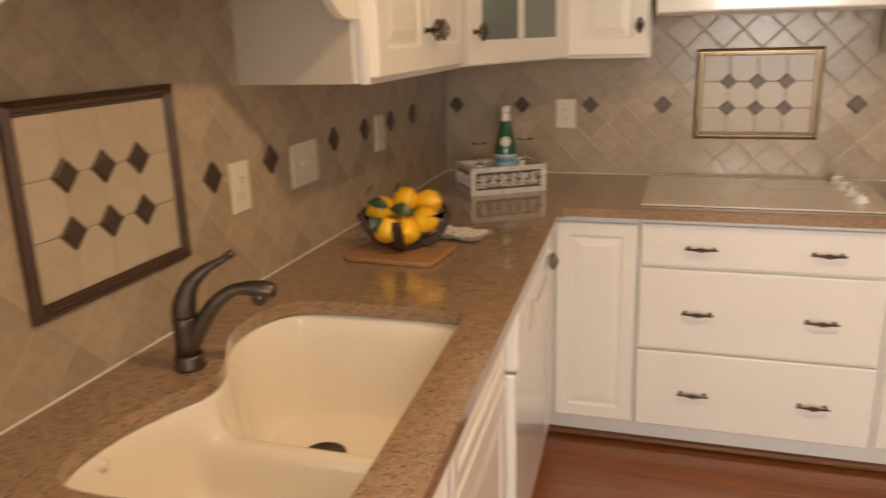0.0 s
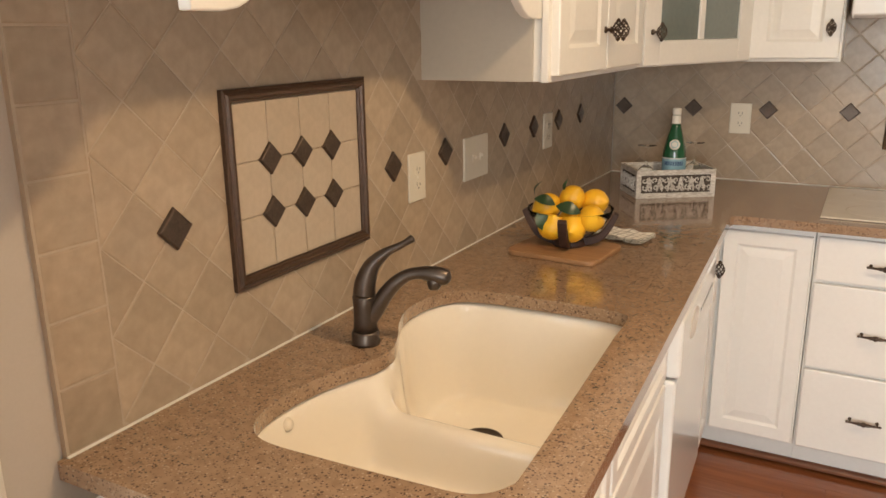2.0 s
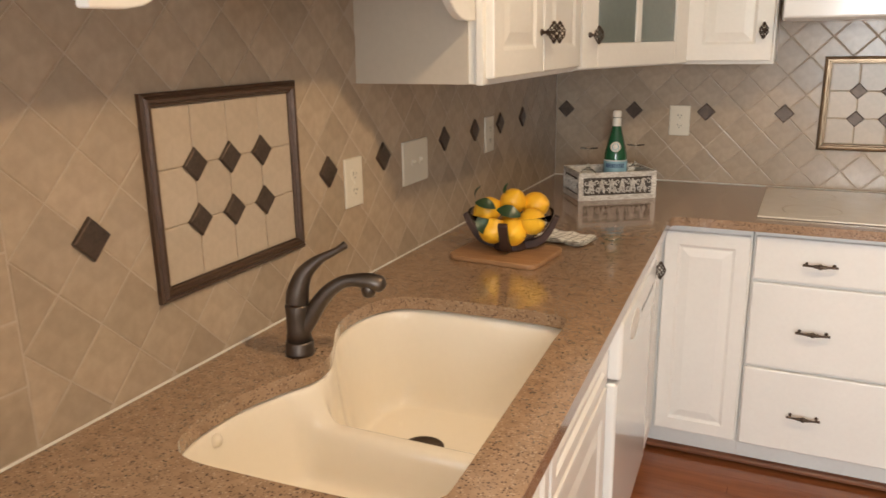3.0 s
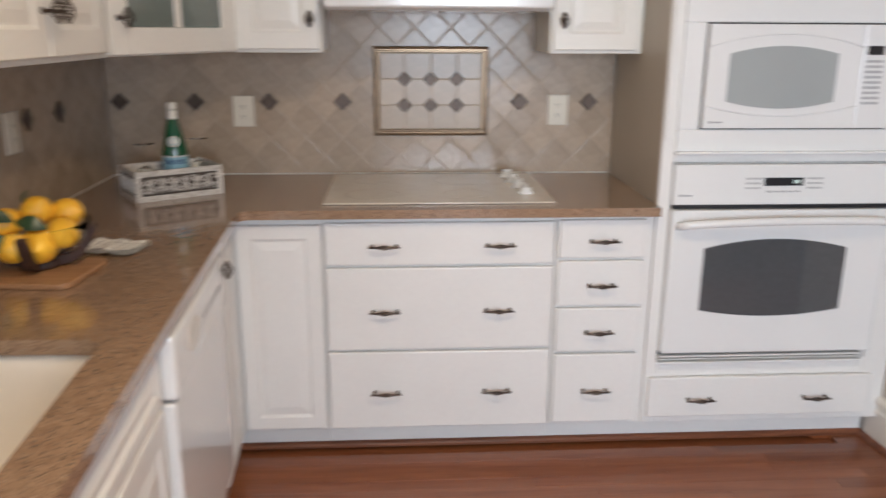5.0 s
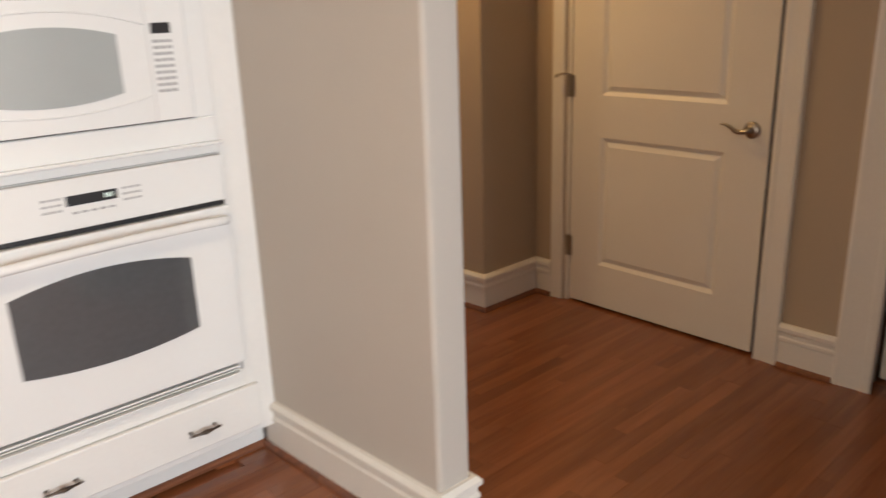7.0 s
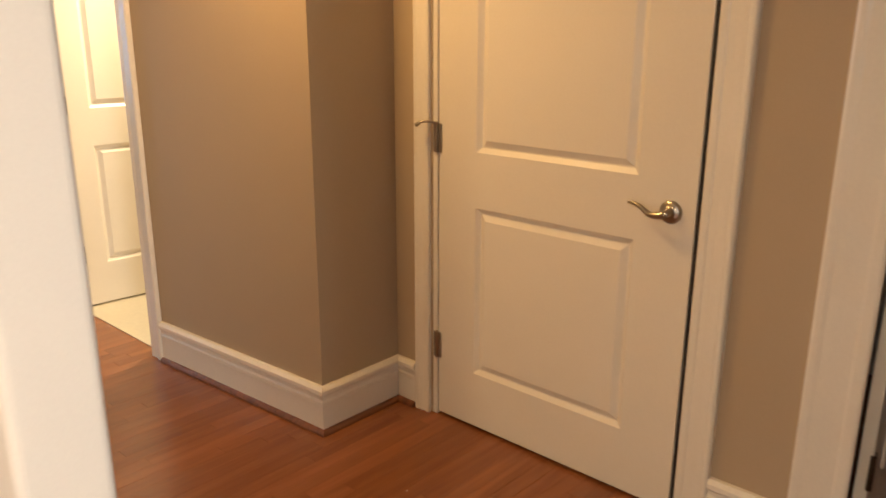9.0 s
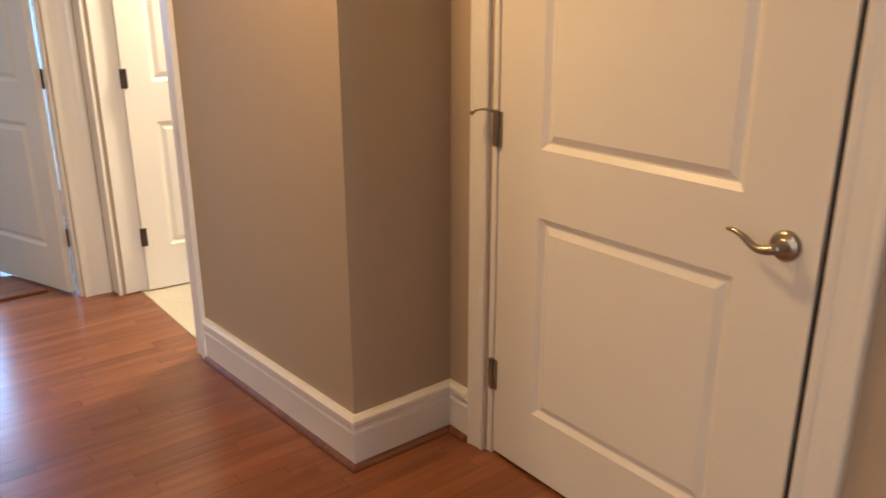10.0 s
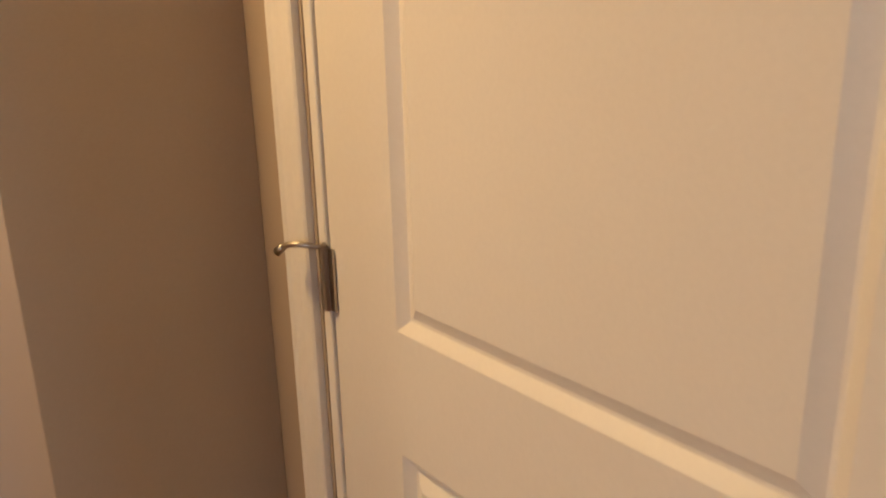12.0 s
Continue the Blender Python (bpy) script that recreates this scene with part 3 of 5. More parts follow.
def glazed_door():
    root = thing("door_4", (4.79, -1.9, 0), "open white door with a dark glass pane", "door", kind="structure")
    x0, y0, y1 = 4.795, -1.925, -1.89
    boxes("frame", [((x0, y0, 0.012), (x0 + 0.115, y1, 2.04)), ((x0 + 0.645, y0, 0.012), (x0 + 0.76, y1, 2.04)),
                    ((x0 + 0.115, y0, 0.012), (x0 + 0.645, y1, 0.26)), ((x0 + 0.115, y0, 1.92), (x0 + 0.645, y1, 2.04))], DOORPAINT, root, bevel=0.002)
    b = 0.016
    boxes("glazing_bead", [((x0 + 0.115, y0 - 0.006, 0.26), (x0 + 0.115 + b, y0 + 0.02, 1.92)), ((x0 + 0.645 - b, y0 - 0.006, 0.26), (x0 + 0.645, y0 + 0.02, 1.92)),
                           ((x0 + 0.115 + b, y0 - 0.006, 0.26), (x0 + 0.645 - b, y0 + 0.02, 0.26 + b)), ((x0 + 0.115 + b, y0 - 0.006, 1.92 - b), (x0 + 0.645 - b, y0 + 0.02, 1.92))], DOORPAINT, root, bevel=0.003)
    pane = box("pane", (x0 + 0.116, y0 + 0.021, 0.261), (x0 + 0.644, y0 + 0.027, 1.919), CLEARGLASS, root, bevel=0)
    pane.visible_shadow = False
    for z in (0.30, 1.06, 1.84):
        bm = bmesh.new()
        add_tube(bm, [(x0 - 0.004, y0 - 0.002, z + q) for q in (-0.05, 0, 0.05)], 0.008, 10)
        add_box(bm, (x0 - 0.002, y0 - 0.0035, z - 0.05), (x0 + 0.028, y0 + 0.001, z + 0.05))
        finish("hinge", bm, BRONZE, root)


glazed_door()


# ---------------------------------------------------------------- ceiling lamps
def can_lamp(at, label="round recessed ceiling lamp with white rim"):
    root = thing("recessed_lamp", (at[0], at[1], H), label, "ceiling lamp", "recessed ceiling lamps")
    turned("rim", [(0.075, H - 0.001), (0.10, H - 0.001), (0.10, H - 0.008), (0.085, H - 0.012), (0.075, H - 0.006)], TRIM, root, Matrix.Translation((at[0], at[1], 0)))


# the second rim is unseen and only goes with the added rear fill
for place in ((1.35, -2.2), (2.0, -4.2)):
    can_lamp(place)


def flush_lamp(at):
    root = thing("ceiling_light", (at[0], at[1], H), "white flush ceiling light", "ceiling lamp", "flush ceiling lights")
    turned("plate", [(0.0, H), (0.15, H), (0.15, H - 0.03), (0.13, H - 0.045), (0.0, H - 0.05)], TRIM, root, Matrix.Translation((at[0], at[1], 0)))


flush_lamp((3.88, -0.23))
flush_lamp((5.0, 1.2))


# ---------------------------------------------------------------- cabinet hardware
def bar_pull(root_name, at, parent):
    """A dark bronze drawer pull with a beaded middle, its length along x, standing off the front to -y."""
    x, y, z = at
    bm = bmesh.new()
    prof = [(-0.052, 0.002), (-0.049, 0.0048), (-0.044, 0.0035), (-0.036, 0.0038), (-0.020, 0.0042), (-0.013, 0.0068), (-0.009, 0.0050), (-0.004, 0.0085), (0.0, 0.0098),
            (0.004, 0.0085), (0.009, 0.0050), (0.013, 0.0068), (0.020, 0.0042), (0.036, 0.0038), (0.044, 0.0035), (0.049, 0.0048), (0.052, 0.002)]
    add_tube(bm, [(x + u, y - 0.026 - 0.004 * (1 - (u / 0.052) ** 2), z) for u, r in prof], [r for u, r in prof], 8)
    for s in (-1, 1):
        add_tube(bm, [(x + s * 0.040, y, z), (x + s * 0.040, y - 0.004, z), (x + s * 0.040, y - 0.006, z), (x + s * 0.040, y - 0.027, z)], [0.0055, 0.0055, 0.003, 0.003], 8)
    return finish("handle", bm, BRONZE, parent, smooth=True)


def cage_knob(m, parent):
    """A twisted bird-cage knob: local z up, -y out."""
    bm = bmesh.new()
    for k in range(6):
        pts = []
        for i in range(11):
            t = i / 10
            a = 2 * math.pi * (k / 6 + 0.5 * t)
            r = 0.003 + 0.0115 * math.sin(math.pi * t) ** 0.8
            pts.append(m @ Vector((r * math.cos(a), -0.034 + r * math.sin(a), -0.021 + 0.042 * t)))
        add_tube(bm, pts, 0.0019, 5)
    for s in (-1, 1):
        add_turned(bm, [(0, 0.0), (0.006, 0.0), (0.0055, 0.004), (0.0, 0.009)], m @ Matrix.Translation((0, -0.034, s * 0.0205)) @ pose(0, 0, 0, 0 if s > 0 else 180), 10)
    add_tube(bm, [m @ Vector((0, v, 0)) for v in (0.0, -0.004, -0.005, -0.024)], [0.009, 0.008, 0.0042, 0.0042], 10)
    return finish("knob", bm, BRONZE, parent, smooth=True)


def facing(axis, x, y, z):
    """A leaf's pose. 'south': its front looks to -y and x runs east. 'east': its front looks to +x and x runs north."""
    if axis == "south":
        return Matrix.Translation((x, y, z))
    return Matrix.Translation((x, y, z)) @ pose(0, 0, 0, 0, 0, 90)


def front_panel(w, h, edge=0.052):
    return [(edge, edge, w - edge, h - edge)]


def cabinet_door(name, m, w, h, mat, parent, edge=0.05, knob=None):
    leaf = panel_leaf(name, w, h, 0.02, front_panel(w, h, edge), mat, m, parent, lip=0.009, dip=0.006, slope=0.026, round_edge=0.004)
    if knob:
        cage_knob(m @ Matrix.Translation((knob[0], 0, knob[1])), leaf)
    return leaf


def drawer_front(lo_x, hi_x, lo_z, hi_z, y, parent, pulls, mat=None):
    bm = bmesh.new()
    add_box(bm, (lo_x, y, lo_z), (hi_x, y + 0.02, hi_z))
    front = finish("drawer", bm, mat or WHITE, parent, bevel=0.005, segments=3)
    for px in pulls:
        bar_pull("handle", (px, y, (lo_z + hi_z) / 2 - 0.004), front)
    return front


# ---------------------------------------------------------------- base cabinets on the cooktop side
YF = -0.612      # face frames
YD = -0.632      # door and drawer fronts
KICK = 0.105


def body_south(parent, x0, x1, z0=KICK, z1=0.883, mat=None):
    box("body", (x0 + 0.0015, YF, z0), (x1 - 0.0015, -0.013, z1), mat or WHITE, parent)


corner_base = thing("base_cabinet", (0.73, -0.3, 0), "white raised-panel corner base cabinet under the counter", "cabinet", "white base cabinets")
body_south(corner_base, 0.562, 0.866)
box("toe_kick", (0.51, -0.545, 0), (0.866, -0.53, KICK), WHITE, corner_base)
cabinet_door("door", facing("south", 0.584, YD, 0.118), 0.276, 0.738, WHITE, corner_base, edge=0.045)

wide_base = thing("drawer_cabinet", (1.26, -0.3, 0), "white cabinet with three wide drawers under the cooktop", "cabinet", "white base cabinets")
body_south(wide_base, 0.866, 1.648)
box("toe_kick", (0.866, -0.545, 0), (1.648, -0.53, KICK), WHITE, wide_base)
for z0, z1 in ((0.716, 0.862), (0.413, 0.706), (0.115, 0.403)):
    drawer_front(0.874, 1.640, z0, z1, YD, wide_base, (1.070, 1.455))

slim_base = thing("drawer_cabinet", (1.81, -0.3, 0), "white cabinet with a stack of four narrow drawers", "cabinet", "white base cabinets")
body_south(slim_base, 1.648, 1.985)
box("toe_kick", (1.648, -0.545, 0), (1.985, -0.53, KICK), WHITE, slim_base)
for z0, z1 in ((0.733, 0.866), (0.563, 0.723), (0.392, 0.553), (0.120, 0.382)):
    drawer_front(1.658, 1.952, z0, z1, YD, slim_base, (1.806,))

# ---------------------------------------------------------------- base cabinets on the sink side
XF, XD = 0.578, 0.598


def body_east(parent, y0, y1, z0=KICK, z1=0.883):
    box("body", (0.035, y0 + 0.0015, z0), (XF, y1 - 0.0015, z1), WHITE, parent)


corner_side = thing("base_cabinet", (0.3, -0.81, 0), "white narrow base cabinet beside the dishwasher", "cabinet", "white base cabinets")
body_east(corner_side, -1.0, -0.615)
box("toe_kick", (0.53, -1.0, 0), (0.545, -0.56, KICK), WHITE, corner_side)
cabinet_door("door", facing("east", XD, -0.990, 0.118), 0.352, 0.738, WHITE, corner_side, edge=0.05, knob=(0.03, 0.690))

sink_base = thing("base_cabinet", (0.3, -2.15, 0), "white sink cabinet with false fronts and two panel doors", "cabinet", "white base cabinets")
boxes("body", [((0.02, -2.695, KICK), (0.566, -2.675, 0.883)), ((0.02, -1.637, KICK), (0.566, -1.622, 0.883)), ((0.566, -2.697, KICK), (XF, -1.620, 0.883)), ((0.02, -2.675, KICK), (0.566, -1.637, KICK + 0.02)),
               ((-0.010, -2.697, KICK), (0.02, -1.620, 0.883))], WHITE, sink_base)
box("toe_kick", (0.53, -2.69, 0), (0.545, -1.62, KICK), WHITE, sink_base)
for y0 in (-2.685, -2.150):
    cabinet_door("false_front", facing("east", XD, y0, 0.726), 0.520, 0.135, WHITE, sink_base, edge=0.032)
    cabinet_door("door", facing("east", XD, y0, 0.118), 0.520, 0.596, WHITE, sink_base, edge=0.055, knob=(0.49 if y0 < -2.5 else 0.03, 0.52))

dishwasher = thing("dishwasher", (0.32, -1.31, 0), "glossy white dishwasher with a raised control strip", "dishwasher")
box("body", (0.02, -1.612, 0.10), (0.588, -1.008, 0.872), ENAMEL, dishwasher)
box("door", (0.588, -1.613, 0.20), (0.618, -1.007, 0.715), ENAMEL, dishwasher, bevel=0.008, segments=3)
box("control_panel", (0.588, -1.613, 0.722), (0.626, -1.007, 0.868), ENAMEL, dishwasher, bevel=0.010, segments=3)
box("kick_panel", (0.54, -1.61, 0.012), (0.57, -1.01, 0.195), ENAMEL, dishwasher)
oval = [(0.075 * math.cos(a), 0.035 * math.sin(a)) for a in np.linspace(0, 2 * math.pi, 25)[:-1]]
prism("badge", oval, 0.0, 0.003, TRIM, dishwasher, m=Matrix.Translation((0.624, -1.42, 0.800)) @ Matrix(((0, 0, 1, 0), (1, 0, 0, 0), (0, 1, 0, 0), (0, 0, 0, 1))))
boxes("control_marks", [((0.6255, -1.30 + 0.035 * i, 0.790), (0.6275, -1.278 + 0.035 * i, 0.800)) for i in range(7)], GREYPRINT, dishwasher)

# the sink run stands slightly askew to the cooktop run
ASKEW = Matrix.Translation((0.598, -1.05, 0)) @ pose(0, 0, 0, 0, 0, 3.0) @ Matrix.Translation((-0.598, 1.05, 0))
for unit in (corner_side, sink_base, dishwasher):
    unit.matrix_world = ASKEW @ unit.matrix_world

for path in ([(0.631, -2.69), (0.519, -0.545), (2.868, -0.545)],):
    tagged(sweep("trim", [(0.0, 0.0), (0.018, 0.0), (0.017, 0.008), (0.012, 0.015), (0.006, 0.019), (0.0, 0.020)], path, SHOEWOOD),
           "stained wooden shoe moulding at the toe kick", "trim", kind="structure")

# ---------------------------------------------------------------- counter and sink
SINK_POINTS = [(0.568, -1.772), (0.546, -1.742), (0.47, -1.732), (0.36, -1.732), (0.24, -1.738), (0.165, -1.757), (0.127, -1.805), (0.112, -1.87), (0.118, -1.945), (0.143, -2.01),
               (0.180, -2.075), (0.203, -2.13), (0.203, -2.185), (0.180, -2.24), (0.158, -2.31), (0.149, -2.38), (0.153, -2.445), (0.176, -2.500), (0.225, -2.527), (0.33, -2.527), (0.47, -2.520), (0.560, -2.510), (0.600, -2.470), (0.604, -2.41), (0.589, -2.15), (0.574, -1.90)]


def closed_curve(points, steps):
    n = len(points)
    out = []
    for i in range(n):
        p0, p1, p2, p3 = (Vector(points[(i + k) % n]) for k in (-1, 0, 1, 2))
        for k in range(steps):
            t = k / steps
            out.append(0.5 * (2 * p1 + (p2 - p0) * t + (2 * p0 - 5 * p1 + 4 * p2 - p3) * t * t + (3 * p1 - p0 - 3 * p2 + p3) * t ** 3))
    return out


SINK_EDGE = closed_curve(SINK_POINTS, 8)


def countertop():
    bm = bmesh.new()
    outer = [(-0.008, -0.008), (1.984, -0.008), (1.984, -0.668), (0.640, -0.668), (0.618, -0.678), (0.610, -0.702), (0.7125, -2.690), (0.704, -2.712), (-0.008, -2.712)]
    loops = []
    for line in (outer, SINK_EDGE):
        vs = [bm.verts.new((p[0], p[1], 0.914)) for p in line]
        loops.append([bm.edges.new((vs[i], vs[(i + 1) % len(vs)])) for i in range(len(vs))])
    bmesh.ops.triangle_fill(bm, edges=loops[0] + loops[1], use_beauty=True)
    got = bmesh.ops.extrude_face_region(bm, geom=list(bm.faces))
    bmesh.ops.translate(bm, verts=[v for v in got["geom"] if isinstance(v, bmesh.types.BMVert)], vec=(0, 0, -0.030))
    return finish("countertop", bm, STONE, None, bevel=0.004, segments=3)


tagged(countertop(), "polished brown speckled quartz countertop with a sink cutout", "countertop")


def sink():
    root = thing("sink", (0.36, -2.15, 0.70), "biscuit-coloured undermount double-bowl kitchen sink", "sink")
    edge = np.array([(p.x, p.y) for p in SINK_EDGE])
    nxt = np.roll(edge, -1, axis=0)
    step = 0.0035
    xs, ys = np.arange(0.05, 0.62, step), np.arange(-2.56, -1.67, step)
    gx, gy = np.meshgrid(xs, ys, indexing="ij")
    p = np.stack([gx.ravel(), gy.ravel()], 1)
    best = np.full(len(p), 9.0)
    inside = np.zeros(len(p), bool)
    for a, b in zip(edge, nxt):
        d = b - a
        t = np.clip(((p - a) @ d) / max(d @ d, 1e-12), 0, 1)
        best = np.minimum(best, np.linalg.norm(p - (a + t[:, None] * d), axis=1))
        cross = (a[1] > p[:, 1]) != (b[1] > p[:, 1])
        with np.errstate(divide="ignore", invalid="ignore"):
            hit = p[:, 0] < (b[0] - a[0]) * (p[:, 1] - a[1]) / (b[1] - a[1]) + a[0]
        inside ^= cross & hit
    dist = np.where(inside, best, -best)
    u = np.clip((dist + 0.001) / 0.058, 0, 1)
    wallshape = np.clip(1 - (1 - u) ** 2.8, 0, 1) ** 0.75
    deep = np.where(p[:, 1] > -2.183, 0.225, 0.165)
    ridge = np.exp(-np.abs((p[:, 1] + 2.183) / 0.038) ** 4)
    depth = wallshape * (deep * (1 - ridge) + 0.074 * ridge)
    z = 0.879 - depth
    nx, ny = gx.shape
    keep = dist > -0.022
    bm = bmesh.new()
    vs = {}
    for i in range(nx - 1):
        for j in range(ny - 1):
            ids = [i * ny + j, (i + 1) * ny + j, (i + 1) * ny + j + 1, i * ny + j + 1]
            if not all(keep[k] for k in ids):
                continue
            for k in ids:
                if k not in vs:
                    vs[k] = bm.verts.new((p[k, 0], p[k, 1], z[k]))
            bm.faces.new([vs[k] for k in ids])
    for _ in range(5):
        bmesh.ops.smooth_vert(bm, verts=[v for v in bm.verts if not v.is_boundary], factor=0.5, use_axis_x=True, use_axis_y=True, use_axis_z=True)
    finish("basin", bm, BISCUIT, root, smooth=True)
    turned("drain", [(0.0, 0.6478), (0.030, 0.6480), (0.042, 0.6500), (0.046, 0.6510), (0.046, 0.6450)], BRONZE, root, Matrix.Translation((0.312, -1.955, 0.007)))
    turned("overflow", [(0.0, 0.0012), (0.0095, 0.0012), (0.0100, 0.0002), (0.0112, -0.001), (0.0117, 0.0008), (0.0122, -0.003)], BISCUIT, root, Matrix.Translation((0.1515, -2.388, 0.858)) @ pose(0, 0, 0, 0, 81, -1))


sink()


def faucet():
    bx, by, z = 0.142, -2.133, 0.914
    root = thing("faucet", (bx, by, z), "dark bronze single-lever kitchen faucet with a pull-out spout", "faucet")
    at = Matrix.Translation((bx, by, z))
    turned("base", [(0.0, 0.0), (0.028, 0.0), (0.029, 0.006), (0.0275, 0.010), (0.0275, 0.024), (0.026, 0.028), (0, 0.028)], FAUCETMETAL, root, at)
    turned("body", [(0.0, 0.027), (0.0245, 0.027), (0.0230, 0.05), (0.0228, 0.080), (0.0238, 0.098), (0.0228, 0.101), (0.0, 0.102)], FAUCETMETAL, root, at)
    d = Vector((0.93, 0.37, 0)).normalized()
    line = smooth_line([d * a + Vector((0, 0, h)) for a, h in ((0.0, 0.042), (0.020, 0.068), (0.040, 0.100), (0.064, 0.128), (0.090, 0.145), (0.118, 0.149), (0.146, 0.145), (0.172, 0.138))], 5)
    n = len(line)
    tube("spout", [at @ v for v in line], [float(np.interp(i / (n - 1), (0, 0.2, 0.4, 0.55, 0.66, 0.76, 0.86, 0.94, 0.98, 1), (0.0180, 0.0165, 0.0145, 0.0122, 0.0118, 0.0148, 0.0172, 0.0165, 0.0125, 0.004))) for i in range(n)], FAUCETMETAL, root, 16)
    tube("nozzle", [at @ (d * a + Vector((0, 0, h))) for a, h in ((0.141, 0.143), (0.139, 0.128), (0.138, 0.118), (0.138, 0.116))], [0.014, 0.015, 0.0110, 0.008], FAUCETMETAL, root, 16)
    line = smooth_line([d * a + Vector((0, 0, h)) for a, h in ((0.0, 0.102), (0.004, 0.128), (0.018, 0.162), (0.046, 0.188), (0.073, 0.202), (0.092, 0.213), (0.101, 0.219))], 5)
    n = len(line)
    tube("lever", [at @ v for v in line], [float(np.interp(i / (n - 1), (0, 0.15, 0.35, 0.55, 0.75, 0.9, 0.97, 1), (0.0228, 0.0220, 0.0155, 0.0085, 0.0064, 0.0078, 0.0074, 0.003))) for i in range(n)], FAUCETMETAL, root, 14)


faucet()

# ---------------------------------------------------------------- upper cabinets
ZU, ZT = 1.398, 2.16


def upper_cabinets():
    a = thing("wall_cabinet", (0.16, -1.27, ZU), "cream-white two-door wall cabinet by the sink", "cabinet", "cream wall cabinets")
    box("body", (-0.010, -1.640, ZU), (0.310, -0.905, ZT), CREAM, a)
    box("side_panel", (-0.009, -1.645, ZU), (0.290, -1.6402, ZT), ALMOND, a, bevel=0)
    box("face_frame", (0.310, -1.648, ZU - 0.002), (0.328, -0.900, ZT), CREAM, a, bevel=0.002)
    w = 0.352
    cabinet_door("door", facing("east", 0.348, -1.630, ZU + 0.012), w, 0.735, CREAM, a, edge=0.06, knob=(w - 0.022, 0.10))
    cabinet_door("door", facing("east", 0.348, -1.630 + w + 0.006, ZU + 0.012), w, 0.735, CREAM, a, edge=0.06, knob=(0.022, 0.10))

    b = thing("wall_cabinet", (0.30, -0.34, ZU), "cream-white diagonal corner cabinet with a divided glass door", "cabinet", "cream wall cabinets")
    A, B = Vector((0.328, -0.897)), Vector((0.560, -0.335))
    foot = [(-0.010, -0.010), (0.5600, -0.010), (B.x, B.y), (A.x, A.y), (-0.010, -0.897)]
    t = 0.018
    prism("bottom", foot, ZU, ZU + t, CREAM, b)
    prism("top", foot, ZT - t, ZT, CREAM, b)
    boxes("body", [((-0.009, -0.895, ZU + t), (0.005, -0.012, ZT - t)), ((0.005, -0.026, ZU + t), (0.558, -0.012, ZT - t)), ((0.010, -0.55, ZU + 0.32), (0.42, -0.03, ZU + 0.338))], CREAM, b)
    d = B - A
    ang = math.degrees(math.atan2(d.y, d.x))
    m = Matrix.Translation((A.x, A.y, ZU + 0.004)) @ pose(0, 0, 0, 0, 0, ang) @ Matrix.Translation((0.0, -0.021, 0))
    w, h, e = d.length, 0.75, 0.082
    bm = bmesh.new()
    for lo, hi in (((0.004, 0, 0), (e, 0.02, h)), ((w - e, 0, 0), (w - 0.004, 0.02, h)), ((e, 0, 0), (w - e, 0.02, 0.075)), ((e, 0, h - 0.07), (w - e, 0.02, h)),
                   ((w / 2 - 0.014, 0.001, 0.075), (w / 2 + 0.014, 0.019, h - 0.07)), ((e, 0.002, 0.37), (w / 2 - 0.014, 0.018, 0.395)), ((w / 2 + 0.014, 0.002, 0.37), (w - e, 0.018, 0.395))):
        for v in add_box(bm, lo, hi):
            v.co = m @ v.co
    bmesh.ops.recalc_face_normals(bm, faces=bm.faces)
    me = bpy.data.meshes.new("door")
    bm.to_mesh(me)
    bm.free()
    me.materials.append(CREAM)
    ob = new("door", me)
    ob.parent, ob.matrix_parent_inverse = b, b.matrix_world.inverted()
    mod = ob.modifiers.new("bevel", "BEVEL")
    mod.width, mod.segments = 0.003, 2
    bm = bmesh.new()
    for v in add_box(bm, (e + 0.001, 0.008, 0.076), (w - e - 0.001, 0.012, h - 0.071)):
        v.co = m @ v.co
    finish("pane", bm, FROST, b)
    cage_knob(m @ Matrix.Translation((0.040, 0, 0.10)), b)

    c = thing("wall_cabinet", (0.71, -0.16, ZU), "cream-white single-door wall cabinet beside the hood", "cabinet", "cream wall cabinets")
    box("body", (0.5615, -0.312, ZU), (0.858, -0.013, ZT), CREAM, c)
    box("face_frame", (0.5615, -0.330, ZU - 0.002), (0.864, -0.312, ZT), CREAM, c, bevel=0.002)
    cabinet_door("door", facing("south", 0.572, -0.350, ZU + 0.010), 0.284, 0.735, CREAM, c, edge=0.055, knob=(0.255, 0.10))

    e2 = thing("wall_cabinet", (1.80, -0.16, ZU), "cream-white single-door wall cabinet by the oven", "cabinet", "cream wall cabinets")
    box("body", (1.656, -0.312, ZU), (1.983, -0.013, ZT), CREAM, e2)
    box("face_frame", (1.654, -0.330, ZU - 0.002), (1.983, -0.312, ZT), CREAM, e2, bevel=0.002)
    cabinet_door("door", facing("south", 1.664, -0.350, ZU + 0.010), 0.300, 0.735, CREAM, e2, edge=0.055, knob=(0.030, 0.10))


FROST = material("greenish_cabinet_glass", (0.16, 0.19, 0.17), 0.12, vary=0.08, scale=5, bump=0.0, coat=0.6)
upper_cabinets()

